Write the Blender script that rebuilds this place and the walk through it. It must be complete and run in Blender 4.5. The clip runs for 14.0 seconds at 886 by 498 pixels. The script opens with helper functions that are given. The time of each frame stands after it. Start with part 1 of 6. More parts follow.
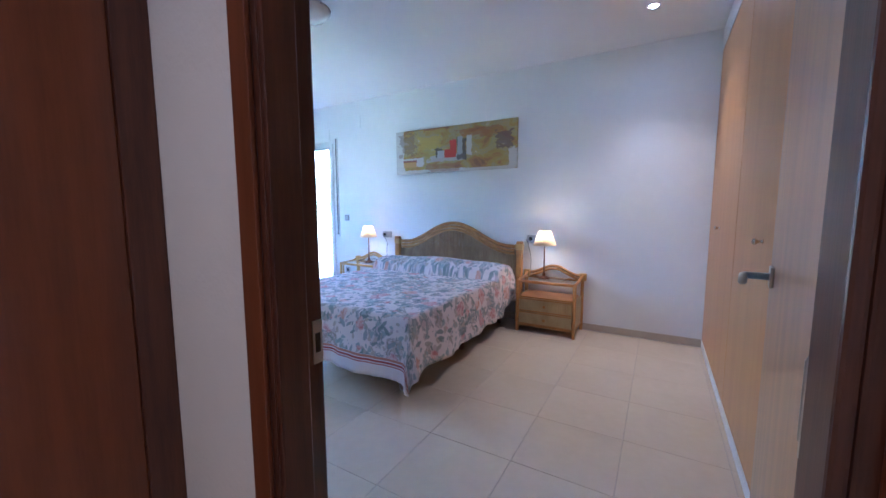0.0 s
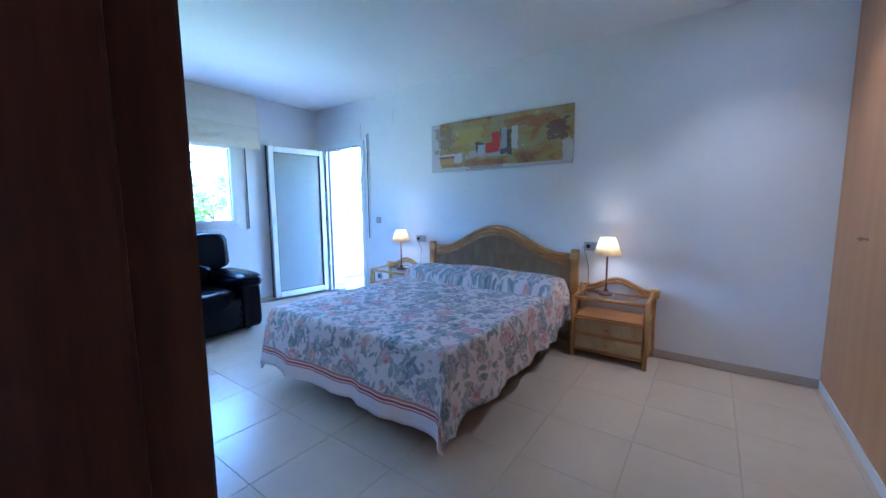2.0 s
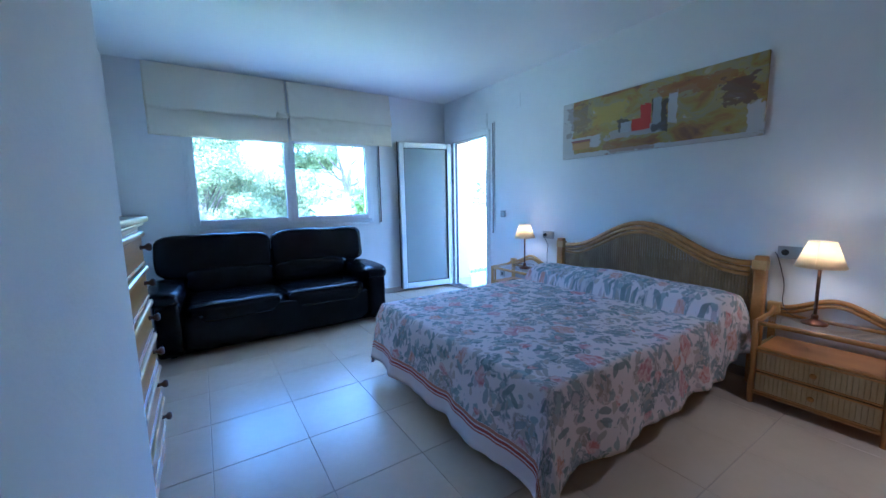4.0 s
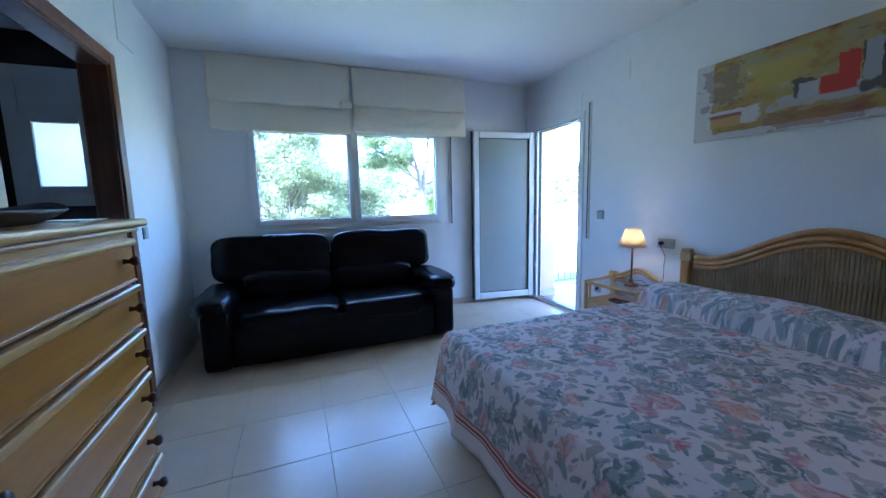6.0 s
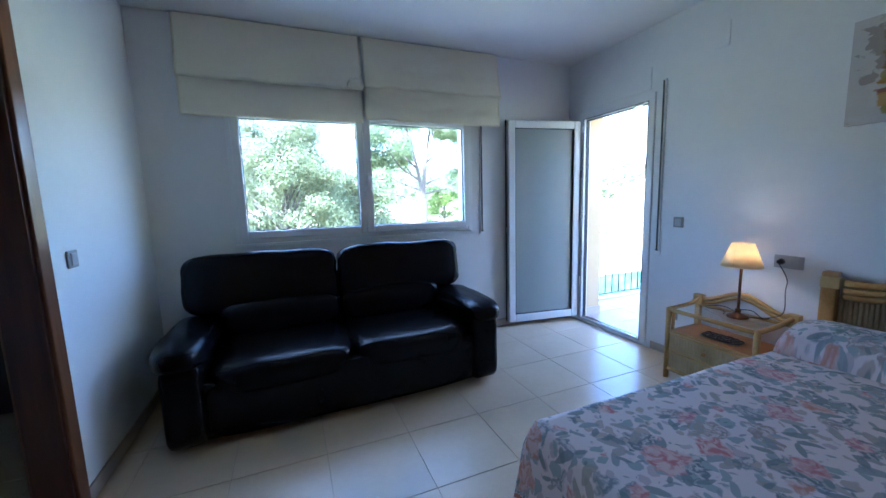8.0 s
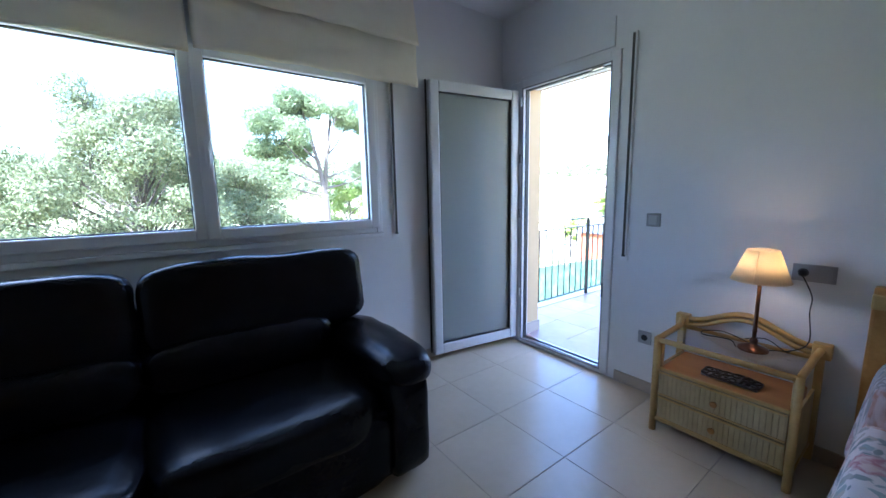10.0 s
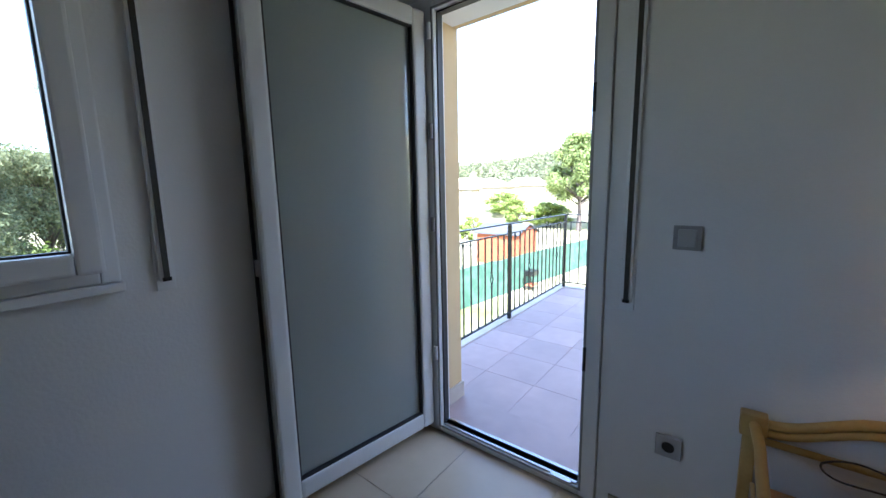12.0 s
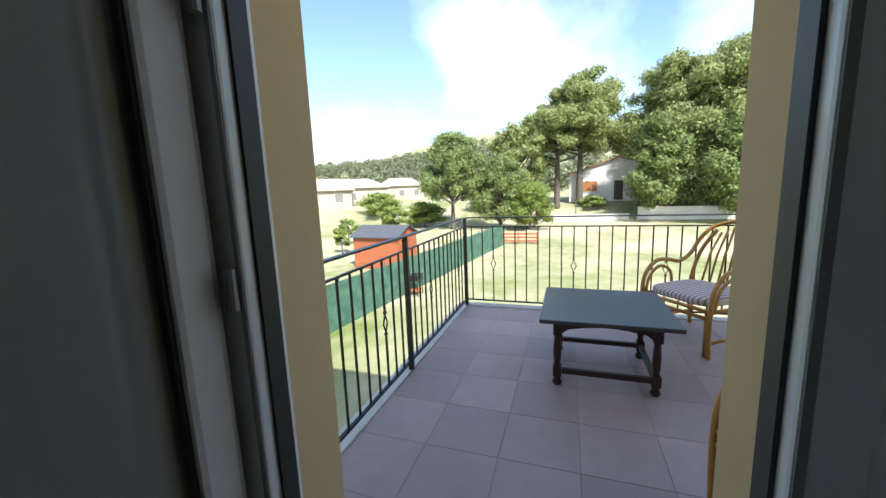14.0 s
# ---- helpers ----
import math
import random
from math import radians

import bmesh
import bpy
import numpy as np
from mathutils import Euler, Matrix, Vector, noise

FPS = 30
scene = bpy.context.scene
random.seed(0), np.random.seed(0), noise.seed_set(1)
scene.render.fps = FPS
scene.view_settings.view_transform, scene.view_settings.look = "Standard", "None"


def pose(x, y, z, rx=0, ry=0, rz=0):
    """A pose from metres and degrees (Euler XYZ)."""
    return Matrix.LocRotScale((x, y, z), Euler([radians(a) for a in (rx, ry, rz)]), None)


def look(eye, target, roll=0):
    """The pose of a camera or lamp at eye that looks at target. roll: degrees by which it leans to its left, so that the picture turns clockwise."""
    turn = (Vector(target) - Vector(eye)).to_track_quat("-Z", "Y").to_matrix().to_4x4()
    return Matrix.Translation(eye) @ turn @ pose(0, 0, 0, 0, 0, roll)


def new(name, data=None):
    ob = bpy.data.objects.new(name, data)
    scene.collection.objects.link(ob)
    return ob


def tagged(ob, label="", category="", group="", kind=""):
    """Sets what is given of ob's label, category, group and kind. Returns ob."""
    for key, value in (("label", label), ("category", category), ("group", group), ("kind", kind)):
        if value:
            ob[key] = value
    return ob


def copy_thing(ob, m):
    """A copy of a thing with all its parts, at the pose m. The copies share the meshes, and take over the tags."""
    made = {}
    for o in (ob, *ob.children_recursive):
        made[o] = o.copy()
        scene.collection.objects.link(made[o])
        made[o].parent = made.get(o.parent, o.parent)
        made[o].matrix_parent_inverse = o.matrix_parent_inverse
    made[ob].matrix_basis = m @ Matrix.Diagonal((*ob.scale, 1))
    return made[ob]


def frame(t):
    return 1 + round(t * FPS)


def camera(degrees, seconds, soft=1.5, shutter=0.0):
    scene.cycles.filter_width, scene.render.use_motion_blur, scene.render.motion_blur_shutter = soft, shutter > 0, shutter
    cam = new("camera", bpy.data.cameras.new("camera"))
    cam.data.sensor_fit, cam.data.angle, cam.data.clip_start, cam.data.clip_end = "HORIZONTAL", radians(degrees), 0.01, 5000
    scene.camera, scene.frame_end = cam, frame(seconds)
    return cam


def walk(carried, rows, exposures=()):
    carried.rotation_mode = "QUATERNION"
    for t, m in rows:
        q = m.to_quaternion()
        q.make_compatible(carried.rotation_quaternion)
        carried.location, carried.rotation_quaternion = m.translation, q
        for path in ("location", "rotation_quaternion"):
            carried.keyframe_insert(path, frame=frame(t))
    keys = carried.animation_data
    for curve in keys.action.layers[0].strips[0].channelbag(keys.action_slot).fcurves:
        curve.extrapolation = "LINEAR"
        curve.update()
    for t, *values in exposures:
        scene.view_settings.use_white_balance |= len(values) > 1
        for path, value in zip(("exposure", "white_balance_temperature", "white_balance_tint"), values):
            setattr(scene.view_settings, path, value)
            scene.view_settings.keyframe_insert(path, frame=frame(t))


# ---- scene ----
cam = camera(100.0, 14.0)
PATH = [
    (0, (-3.996, -5.24, 1.244), (-2.277, -4.24, 1.032), -0.1),
    (0.5, (-3.897, -5.207, 1.209), (-2.181, -4.198, 1.016), 0.3),
    (1, (-3.795, -5.131, 1.283), (-2.103, -4.089, 1.059), -0.3),
    (1.5, (-3.682, -5.026, 1.231), (-2.013, -3.941, 1.035), 0.1),
    (2, (-3.569, -4.941, 1.29), (-1.958, -3.778, 1.067), -0.4),
    (2.5, (-3.462, -4.904, 1.276), (-1.96, -3.603, 1.048), -0.6),
    (3, (-3.339, -4.916, 1.324), (-2.019, -3.435, 1.071), -1.0),
    (5.5, (-3.002, -4.416, 1.268), (-2.138, -2.629, 1.02), -0.9),
    (6, (-2.894, -4.223, 1.302), (-2.16, -2.381, 1.046), -1.3),
    (6.5, (-2.881, -4.029, 1.346), (-2.217, -2.158, 1.105), -1.4),
    (7, (-2.909, -3.792, 1.356), (-2.239, -1.924, 1.112), -1.4),
    (9.5, (-2.602, -2.666, 1.343), (-1.565, -0.98, 1.053), -1.4),
    (10, (-2.417, -2.384, 1.309), (-1.246, -0.79, 1.017), -1.1),
    (10.5, (-2.238, -2.116, 1.305), (-0.948, -0.617, 1.007), -1.2),
    (11, (-1.964, -1.874, 1.274), (-0.584, -0.457, 0.98), -1.1),
    (11.5, (-1.726, -1.641, 1.272), (-0.258, -0.314, 0.983), -1.0),
    (12, (-1.467, -1.413, 1.288), (0.096, -0.202, 0.991), -1.1),
    (12.5, (-1.208, -1.222, 1.297), (0.437, -0.125, 1.0), -1.1),
    (13, (-0.922, -1.043, 1.3), (0.797, -0.07, 0.987), -1.5),
    (13.5, (-0.687, -0.913, 1.317), (1.109, -0.094, 0.997), -2.2),
    (14, (-0.47, -0.753, 1.282), (1.4, -0.115, 0.97), -2.2),
]
walk(cam, [(t, look(eye, target, roll)) for t, eye, target, roll in PATH],
     exposures=[(0, 5.33, 4150, 19), (1.0, 5.18, 4050, 16), (2.0, 4.92, 3850, 13), (3.0, 4.69, 3800, 10), (5.3, 4.20, 4100, 15), (7.2, 3.98, 4420, 15), (9.5, 3.62, 4780, 19), (11.0, 3.2, 5080, 18), (12.0, 2.63, 5380, 16), (13.0, 1.77, 5880, 12), (14.0, 0.97, 6000, 8)])

# ---- world, sun and large lights ----
SUN_EL, SUN_AZ = 44.0, 216.0          # the sun stands behind the house (azimuth counted from +x towards +y)
world = bpy.data.worlds.new("world")
scene.world = world
world.use_nodes = True
wn = world.node_tree.nodes
wl = world.node_tree.links
sky = wn.new("ShaderNodeTexSky")
sky.sky_type, sky.sun_disc = "NISHITA", False
sky.sun_elevation, sky.sun_rotation = radians(SUN_EL), radians(90 - SUN_AZ)
sky.dust_density, sky.ozone_density, sky.air_density = 0.8, 1.0, 1.2
coord = wn.new("ShaderNodeTexCoord")
cloud = wn.new("ShaderNodeTexNoise")
cloud.inputs["Scale"].default_value, cloud.inputs["Detail"].default_value = 2.2, 6.0
cramp = wn.new("ShaderNodeValToRGB")
cramp.color_ramp.elements[0].position, cramp.color_ramp.elements[1].position = 0.50, 0.74
cmix = wn.new("ShaderNodeMixRGB")
cmix.inputs[2].default_value = (7.0, 7.4, 8.0, 1)
wl.new(coord.outputs["Generated"], cloud.inputs["Vector"])
wl.new(cloud.outputs["Fac"], cramp.inputs["Fac"])
wl.new(cramp.outputs["Color"], cmix.inputs["Fac"])
wl.new(sky.outputs["Color"], cmix.inputs[1])
wl.new(cmix.outputs["Color"], wn["Background"].inputs["Color"])
wn["Background"].inputs["Strength"].default_value = 0.14

sun = new("sun", bpy.data.lights.new("sun", "SUN"))
sun.data.energy, sun.data.angle, sun.data.color = 4.8, radians(0.6), (1.0, 0.95, 0.86)
sd = Vector((math.cos(radians(SUN_AZ)) * math.cos(radians(SUN_EL)), math.sin(radians(SUN_AZ)) * math.cos(radians(SUN_EL)), math.sin(radians(SUN_EL))))
sun.matrix_world = look(sd * 60, (0, 0, 0))


# ---- materials ----
def material(name, color, rough=0.5, metal=0.0, second=None, scale=8.0, stretch=(1, 1, 1), amount=0.5, bump=0.0, bump_scale=60.0,
             bump_depth=0.002, spec=0.5, random=0.0, coat=0.0, sheen=0.0, emit=None, emit_power=0.0):
    """A painted, grained or worn surface: two colours mixed by coarse and fine noise in object space, with fine relief."""
    m = bpy.data.materials.new(name)
    m.use_nodes = True
    n, l = m.node_tree.nodes, m.node_tree.links
    b = n["Principled BSDF"]
    b.inputs["Roughness"].default_value, b.inputs["Metallic"].default_value = rough, metal
    b.inputs["Specular IOR Level"].default_value = spec
    b.inputs["Coat Weight"].default_value = coat
    b.inputs["Coat Roughness"].default_value = 0.08
    if sheen:
        b.inputs["Sheen Weight"].default_value = sheen
    if second is None:
        second = tuple(c * 0.82 for c in color)
    tc = n.new("ShaderNodeTexCoord")
    mp = n.new("ShaderNodeMapping")
    mp.inputs["Scale"].default_value = stretch
    l.new(tc.outputs["Object"], mp.inputs["Vector"])
    if random:
        info = n.new("ShaderNodeObjectInfo")
        shift = n.new("ShaderNodeVectorMath")
        shift.operation = "SCALE"
        shift.inputs[0].default_value = (37, 53, 71)
        l.new(info.outputs["Random"], shift.inputs["Scale"])
        l.new(shift.outputs["Vector"], mp.inputs["Location"])
    coarse, fine = n.new("ShaderNodeTexNoise"), n.new("ShaderNodeTexNoise")
    coarse.inputs["Scale"].default_value, coarse.inputs["Detail"].default_value = scale, 4.0
    fine.inputs["Scale"].default_value, fine.inputs["Detail"].default_value = scale * 9, 3.0
    add = n.new("ShaderNodeMath")
    add.operation = "MULTIPLY_ADD"
    add.inputs[1].default_value = 0.35
    for t in (coarse, fine):
        l.new(mp.outputs["Vector"], t.inputs["Vector"])
    l.new(fine.outputs["Fac"], add.inputs[0])
    l.new(coarse.outputs["Fac"], add.inputs[2])
    ramp = n.new("ShaderNodeMapRange")
    ramp.inputs["From Min"].default_value, ramp.inputs["From Max"].default_value = 0.45, 0.9
    ramp.inputs["To Max"].default_value = amount * 2
    l.new(add.outputs["Value"], ramp.inputs["Value"])
    mix = n.new("ShaderNodeMixRGB")
    mix.inputs[1].default_value, mix.inputs[2].default_value = (*color, 1), (*second, 1)
    l.new(ramp.outputs["Result"], mix.inputs["Fac"])
    out = mix.outputs["Color"]
    if random:
        hsv = n.new("ShaderNodeHueSaturation")
        rr = n.new("ShaderNodeMapRange")
        rr.inputs["To Min"].default_value, rr.inputs["To Max"].default_value = 1 - random, 1 + random
        l.new(info.outputs["Random"], rr.inputs["Value"])
        l.new(rr.outputs["Result"], hsv.inputs["Value"])
        l.new(out, hsv.inputs["Color"])
        out = hsv.outputs["Color"]
    l.new(out, b.inputs["Base Color"])
    if bump:
        bt, bp = n.new("ShaderNodeTexNoise"), n.new("ShaderNodeBump")
        bt.inputs["Scale"].default_value, bt.inputs["Detail"].default_value = bump_scale, 3.0
        bp.inputs["Strength"].default_value, bp.inputs["Distance"].default_value = bump, bump_depth
        l.new(mp.outputs["Vector"], bt.inputs["Vector"])
        l.new(bt.outputs["Fac"], bp.inputs["Height"])
        l.new(bp.outputs["Normal"], b.inputs["Normal"])
    if emit:
        b.inputs["Emission Color"].default_value, b.inputs["Emission Strength"].default_value = (*emit, 1), emit_power
    return m


def glass(name, tint=(0.92, 0.96, 0.95), gloss=1.45, pale_share=0.0):
    m = bpy.data.materials.new(name)
    m.use_nodes = True
    n, l = m.node_tree.nodes, m.node_tree.links
    n.remove(n["Principled BSDF"])
    clear, shine, mix, fr = n.new("ShaderNodeBsdfTransparent"), n.new("ShaderNodeBsdfGlossy"), n.new("ShaderNodeMixShader"), n.new("ShaderNodeFresnel")
    clear.inputs["Color"].default_value, shine.inputs["Roughness"].default_value, fr.inputs["IOR"].default_value = (*tint, 1), 0.0, gloss
    l.new(fr.outputs["Fac"], mix.inputs["Fac"])
    l.new(clear.outputs["BSDF"], mix.inputs[1])
    l.new(shine.outputs["BSDF"], mix.inputs[2])
    out = mix.outputs["Shader"]
    if pale_share:                      # brightness put into the pane as a pale diffuse colour
        film, both = n.new("ShaderNodeBsdfDiffuse"), n.new("ShaderNodeMixShader")
        film.inputs["Color"].default_value, both.inputs["Fac"].default_value = (0.76, 0.84, 0.81, 1), pale_share
        l.new(out, both.inputs[1])
        l.new(film.outputs["BSDF"], both.inputs[2])
        out = both.outputs["Shader"]
    l.new(out, n["Material Output"].inputs["Surface"])
    return m


def cloth_through(name, color, through_share, second=None, scale=10.0):
    """Thin cloth or parchment that lets a part of the light through."""
    m = material(name, color, 0.9, second=second, scale=scale, bump=0.3, bump_scale=220, bump_depth=0.001, spec=0.15)
    n, l = m.node_tree.nodes, m.node_tree.links
    tr, mix = n.new("ShaderNodeBsdfTranslucent"), n.new("ShaderNodeMixShader")
    tr.inputs["Color"].default_value, mix.inputs["Fac"].default_value = (*color, 1), through_share
    l.new(n["Principled BSDF"].outputs["BSDF"], mix.inputs[1])
    l.new(tr.outputs["BSDF"], mix.inputs[2])
    l.new(mix.outputs["Shader"], n["Material Output"].inputs["Surface"])
    return m


M_WALL = material("wall_paint", (0.80, 0.80, 0.80), 0.85, second=(0.74, 0.74, 0.745), scale=1.3, amount=0.35, bump=0.35, bump_scale=90, bump_depth=0.003, spec=0.2)
M_CEIL = material("ceiling_paint", (0.82, 0.82, 0.82), 0.9, second=(0.77, 0.77, 0.77), scale=0.9, amount=0.3, bump=0.2, bump_scale=70, bump_depth=0.002, spec=0.15)
M_TILE = material("floor_tile", (0.66, 0.535, 0.385), 0.26, second=(0.59, 0.47, 0.325), scale=2.2, amount=0.45, bump=0.05, bump_scale=25, bump_depth=0.002, random=0.015)
M_GROUT = material("grout", (0.53, 0.45, 0.36), 0.9, scale=20)
M_SKIRT = material("skirting_tile", (0.50, 0.43, 0.35), 0.35, scale=3, random=0.03)
M_DARKWOOD = material("varnished_dark_wood", (0.105, 0.036, 0.017), 0.34, second=(0.045, 0.015, 0.009), scale=5, stretch=(7, 7, 0.5), amount=0.5, bump=0.12, bump_scale=40, bump_depth=0.001)
M_DOORWOOD = material("varnished_red_brown_wood", (0.18, 0.056, 0.020), 0.3, second=(0.11, 0.034, 0.013), scale=4, stretch=(6, 6, 0.4), amount=0.5, bump=0.08, bump_scale=40, bump_depth=0.001, coat=0.12)
M_LAMINATE = material("beige_laminate", (0.54, 0.275, 0.095), 0.36, second=(0.47, 0.225, 0.075), scale=2.0, stretch=(5, 5, 0.35), amount=0.5, spec=0.35)
M_GROOVE = material("dark_gap", (0.05, 0.03, 0.02), 0.8)
M_PINE = material("honey_pine", (0.47, 0.225, 0.014), 0.33, second=(0.36, 0.155, 0.008), scale=3.0, stretch=(0.8, 0.5, 6), amount=0.55, bump=0.08, bump_scale=30, bump_depth=0.001, coat=0.2)
# pale pine, also carries the drawer lips' highlight
M_PINE_EDGE = material("pale_pine_and_highlight", (0.58, 0.37, 0.10), 0.28, second=(0.48, 0.28, 0.06), scale=4, stretch=(1, 0.5, 5), coat=0.2)
M_KNOB = material("dark_turned_knob", (0.085, 0.03, 0.015), 0.3, scale=15, coat=0.3)
M_RATTAN = material("rattan_cane", (0.50, 0.265, 0.065), 0.38, second=(0.36, 0.165, 0.032), scale=9, stretch=(1, 1, 1), amount=0.55, bump=0.25, bump_scale=70, bump_depth=0.002)
M_RATTAN_PALE = material("pale_rattan", (0.56, 0.375, 0.125), 0.42, second=(0.45, 0.27, 0.075), scale=9, amount=0.5, bump=0.2, bump_scale=70, bump_depth=0.002)
M_WEAVE_DARK = material("woven_cane_brown", (0.36, 0.24, 0.11), 0.6, second=(0.24, 0.15, 0.065), scale=16, stretch=(1, 1, 0.3), amount=0.6, bump=0.4, bump_scale=120, bump_depth=0.003)
M_SHELFWOOD = material("orange_shelf_wood", (0.50, 0.235, 0.07), 0.4, second=(0.42, 0.18, 0.05), scale=4, stretch=(4, 0.5, 4))
M_LEATHER = material("black_leather", (0.004, 0.004, 0.006), 0.27, second=(0.007, 0.007, 0.010), scale=7, bump=0.28, bump_scale=40, bump_depth=0.004, spec=0.17)
M_PVC = material("white_pvc", (0.80, 0.81, 0.82), 0.28, second=(0.76, 0.77, 0.78), scale=3, amount=0.3)
M_SEAL = material("dark_rubber_seal", (0.03, 0.03, 0.032), 0.55, scale=20)
M_STEEL = material("brushed_steel", (0.55, 0.54, 0.52), 0.28, metal=1.0, scale=30, stretch=(1, 1, 8))
M_CHROME = material("chrome", (0.75, 0.75, 0.75), 0.12, metal=1.0, scale=30)
M_GLASS = glass("window_glass", (0.92, 0.96, 0.95), 1.7)
M_PALEPANE = glass("pale_film_door_glass", (0.88, 0.95, 0.92), 2.2, 0.36)
M_TABLEGLASS = glass("shelf_glass", (0.93, 0.96, 0.94), 1.5)
M_BLIND = cloth_through("cream_blind_cloth", (0.88, 0.83, 0.69), 0.16, second=(0.84, 0.78, 0.63), scale=3)
M_SHADE = cloth_through("cream_lampshade", (0.86, 0.74, 0.52), 0.55, scale=30)
M_BRONZE = material("antique_bronze", (0.16, 0.07, 0.035), 0.3, metal=0.85, second=(0.07, 0.035, 0.02), scale=25)
M_GREYPLASTIC = material("grey_plastic", (0.30, 0.30, 0.30), 0.35, scale=10, amount=0.2)
M_SILVERPLASTIC = material("silver_plastic", (0.42, 0.42, 0.43), 0.38, scale=10, amount=0.2)
M_STRAP = material("dark_grey_strap", (0.07, 0.065, 0.06), 0.8, scale=30, stretch=(1, 1, 6))
M_BLACK = material("black_plastic", (0.012, 0.012, 0.012), 0.4, scale=10)
M_BEDBASE = material("bed_base_fabric", (0.13, 0.10, 0.085), 0.85, scale=20)
M_BEDLEG = material("bed_leg_wood", (0.20, 0.09, 0.04), 0.5, scale=10)
M_STUCCO = material("yellow_render", (0.62, 0.46, 0.26), 0.9, second=(0.55, 0.40, 0.22), scale=2, amount=0.4, bump=0.25, bump_scale=140, bump_depth=0.003, spec=0.15)
M_BALTILE = material("terrace_tile", (0.41, 0.30, 0.285), 0.42, second=(0.32, 0.235, 0.225), scale=1.1, amount=0.6, bump=0.1, bump_scale=60, random=0.045)
M_BALGROUT = material("terrace_grout", (0.40, 0.30, 0.285), 0.9, scale=20)
M_STONE = material("pale_coping", (0.62, 0.58, 0.52), 0.8, scale=6)
M_IRON = material("black_iron", (0.012, 0.013, 0.014), 0.42, metal=0.3, scale=12, bump=0.2, bump_scale=60, bump_depth=0.001)
M_TABLEWOOD = material("dark_table_wood", (0.05, 0.022, 0.014), 0.42, second=(0.028, 0.012, 0.008), scale=8, stretch=(1, 6, 6), bump=0.1, bump_scale=40, bump_depth=0.001)
M_TABLETOP = material("slate_table_top", (0.075, 0.075, 0.08), 0.32, second=(0.055, 0.055, 0.06), scale=5, bump=0.1, bump_scale=60, bump_depth=0.001)
M_BATHTILE = material("dark_bath_tile", (0.06, 0.045, 0.04), 0.25, scale=3, amount=0.5)
M_SHELLWHITE = material("pearl_plate", (0.45, 0.42, 0.40), 0.3, second=(0.25, 0.22, 0.21), scale=18)
M_BOWL = material("dark_carved_bowl", (0.012, 0.008, 0.006), 0.35, second=(0.05, 0.03, 0.02), scale=14, amount=0.6, bump=0.4, bump_scale=50, bump_depth=0.003)
M_OPAL = material("opal_glass", (0.80, 0.80, 0.78), 0.12, scale=4, amount=0.2, coat=0.4)
M_SPOT = material("lit_lamp_glass", (0.9, 0.9, 0.88), 0.3, scale=5, emit=(1.0, 0.95, 0.86), emit_power=6.0)


# ---- building helpers ----
def thing(name, at, label, category, group="", kind=""):
    ob = new(name)
    ob.location = at
    ob.empty_display_size = 0.1
    return tagged(ob, label, category, group, kind)


def part(name, bm, mat, parent=None, label="", smooth=False):
    """Links a bmesh as one mesh object, under a thing or part if one is given."""
    me = bpy.data.meshes.new(name)
    bm.to_mesh(me)
    bm.free()
    me.materials.append(mat)
    if smooth:
        me.polygons.foreach_set("use_smooth", [True] * len(me.polygons))
    ob = new(name, me)
    ob.parent = parent
    if label:
        ob["label"] = label
    return ob


def add_box(bm, x0, x1, y0, y1, z0, z1, bevel=0.0, seg=2):
    r = bmesh.ops.create_cube(bm, size=1.0)
    vs = r["verts"]
    for v in vs:
        v.co = Vector(((x0 + x1) / 2 + v.co.x * (x1 - x0), (y0 + y1) / 2 + v.co.y * (y1 - y0), (z0 + z1) / 2 + v.co.z * (z1 - z0)))
    if bevel:
        es = {e for v in vs for e in v.link_edges}
        bmesh.ops.bevel(bm, geom=list(es), offset=bevel, segments=seg, profile=0.6, affect="EDGES")
    return bm


def box(x0, x1, y0, y1, z0, z1, bevel=0.0, seg=2):
    return add_box(bmesh.new(), min(x0, x1), max(x0, x1), min(y0, y1), max(y0, y1), min(z0, z1), max(z0, z1), bevel, seg)


def boxes(*rows, bevel=0.0):
    bm = bmesh.new()
    for r in rows:
        add_box(bm, *r, bevel=bevel)
    return bm


def tube(points, radius, sides=10, closed=False, taper=None, bm=None):
    """A round bar bent along points."""
    bm = bm or bmesh.new()
    pts = [Vector(p) for p in points]
    rings, n = [], len(pts)
    up = None
    for i, p in enumerate(pts):
        a = pts[(i - 1) % n] if (i or closed) else p
        b = pts[(i + 1) % n] if (i < n - 1 or closed) else p
        d = (b - a).normalized()
        if up is None:
            up = d.orthogonal().normalized()
        up = (up - d * up.dot(d)).normalized()
        side = d.cross(up)
        r = radius * (taper(i / max(1, n - 1)) if taper else 1)
        rings.append([bm.verts.new(p + (up * math.cos(k * math.tau / sides) + side * math.sin(k * math.tau / sides)) * r) for k in range(sides)])
    for i in range(n if closed else n - 1):
        r0, r1 = rings[i], rings[(i + 1) % n]
        for k in range(sides):
            bm.faces.new((r0[k], r0[(k + 1) % sides], r1[(k + 1) % sides], r1[k]))
    if not closed:
        bm.faces.new(rings[0][::-1])
        bm.faces.new(rings[-1])
    bmesh.ops.recalc_face_normals(bm, faces=bm.faces)
    return bm


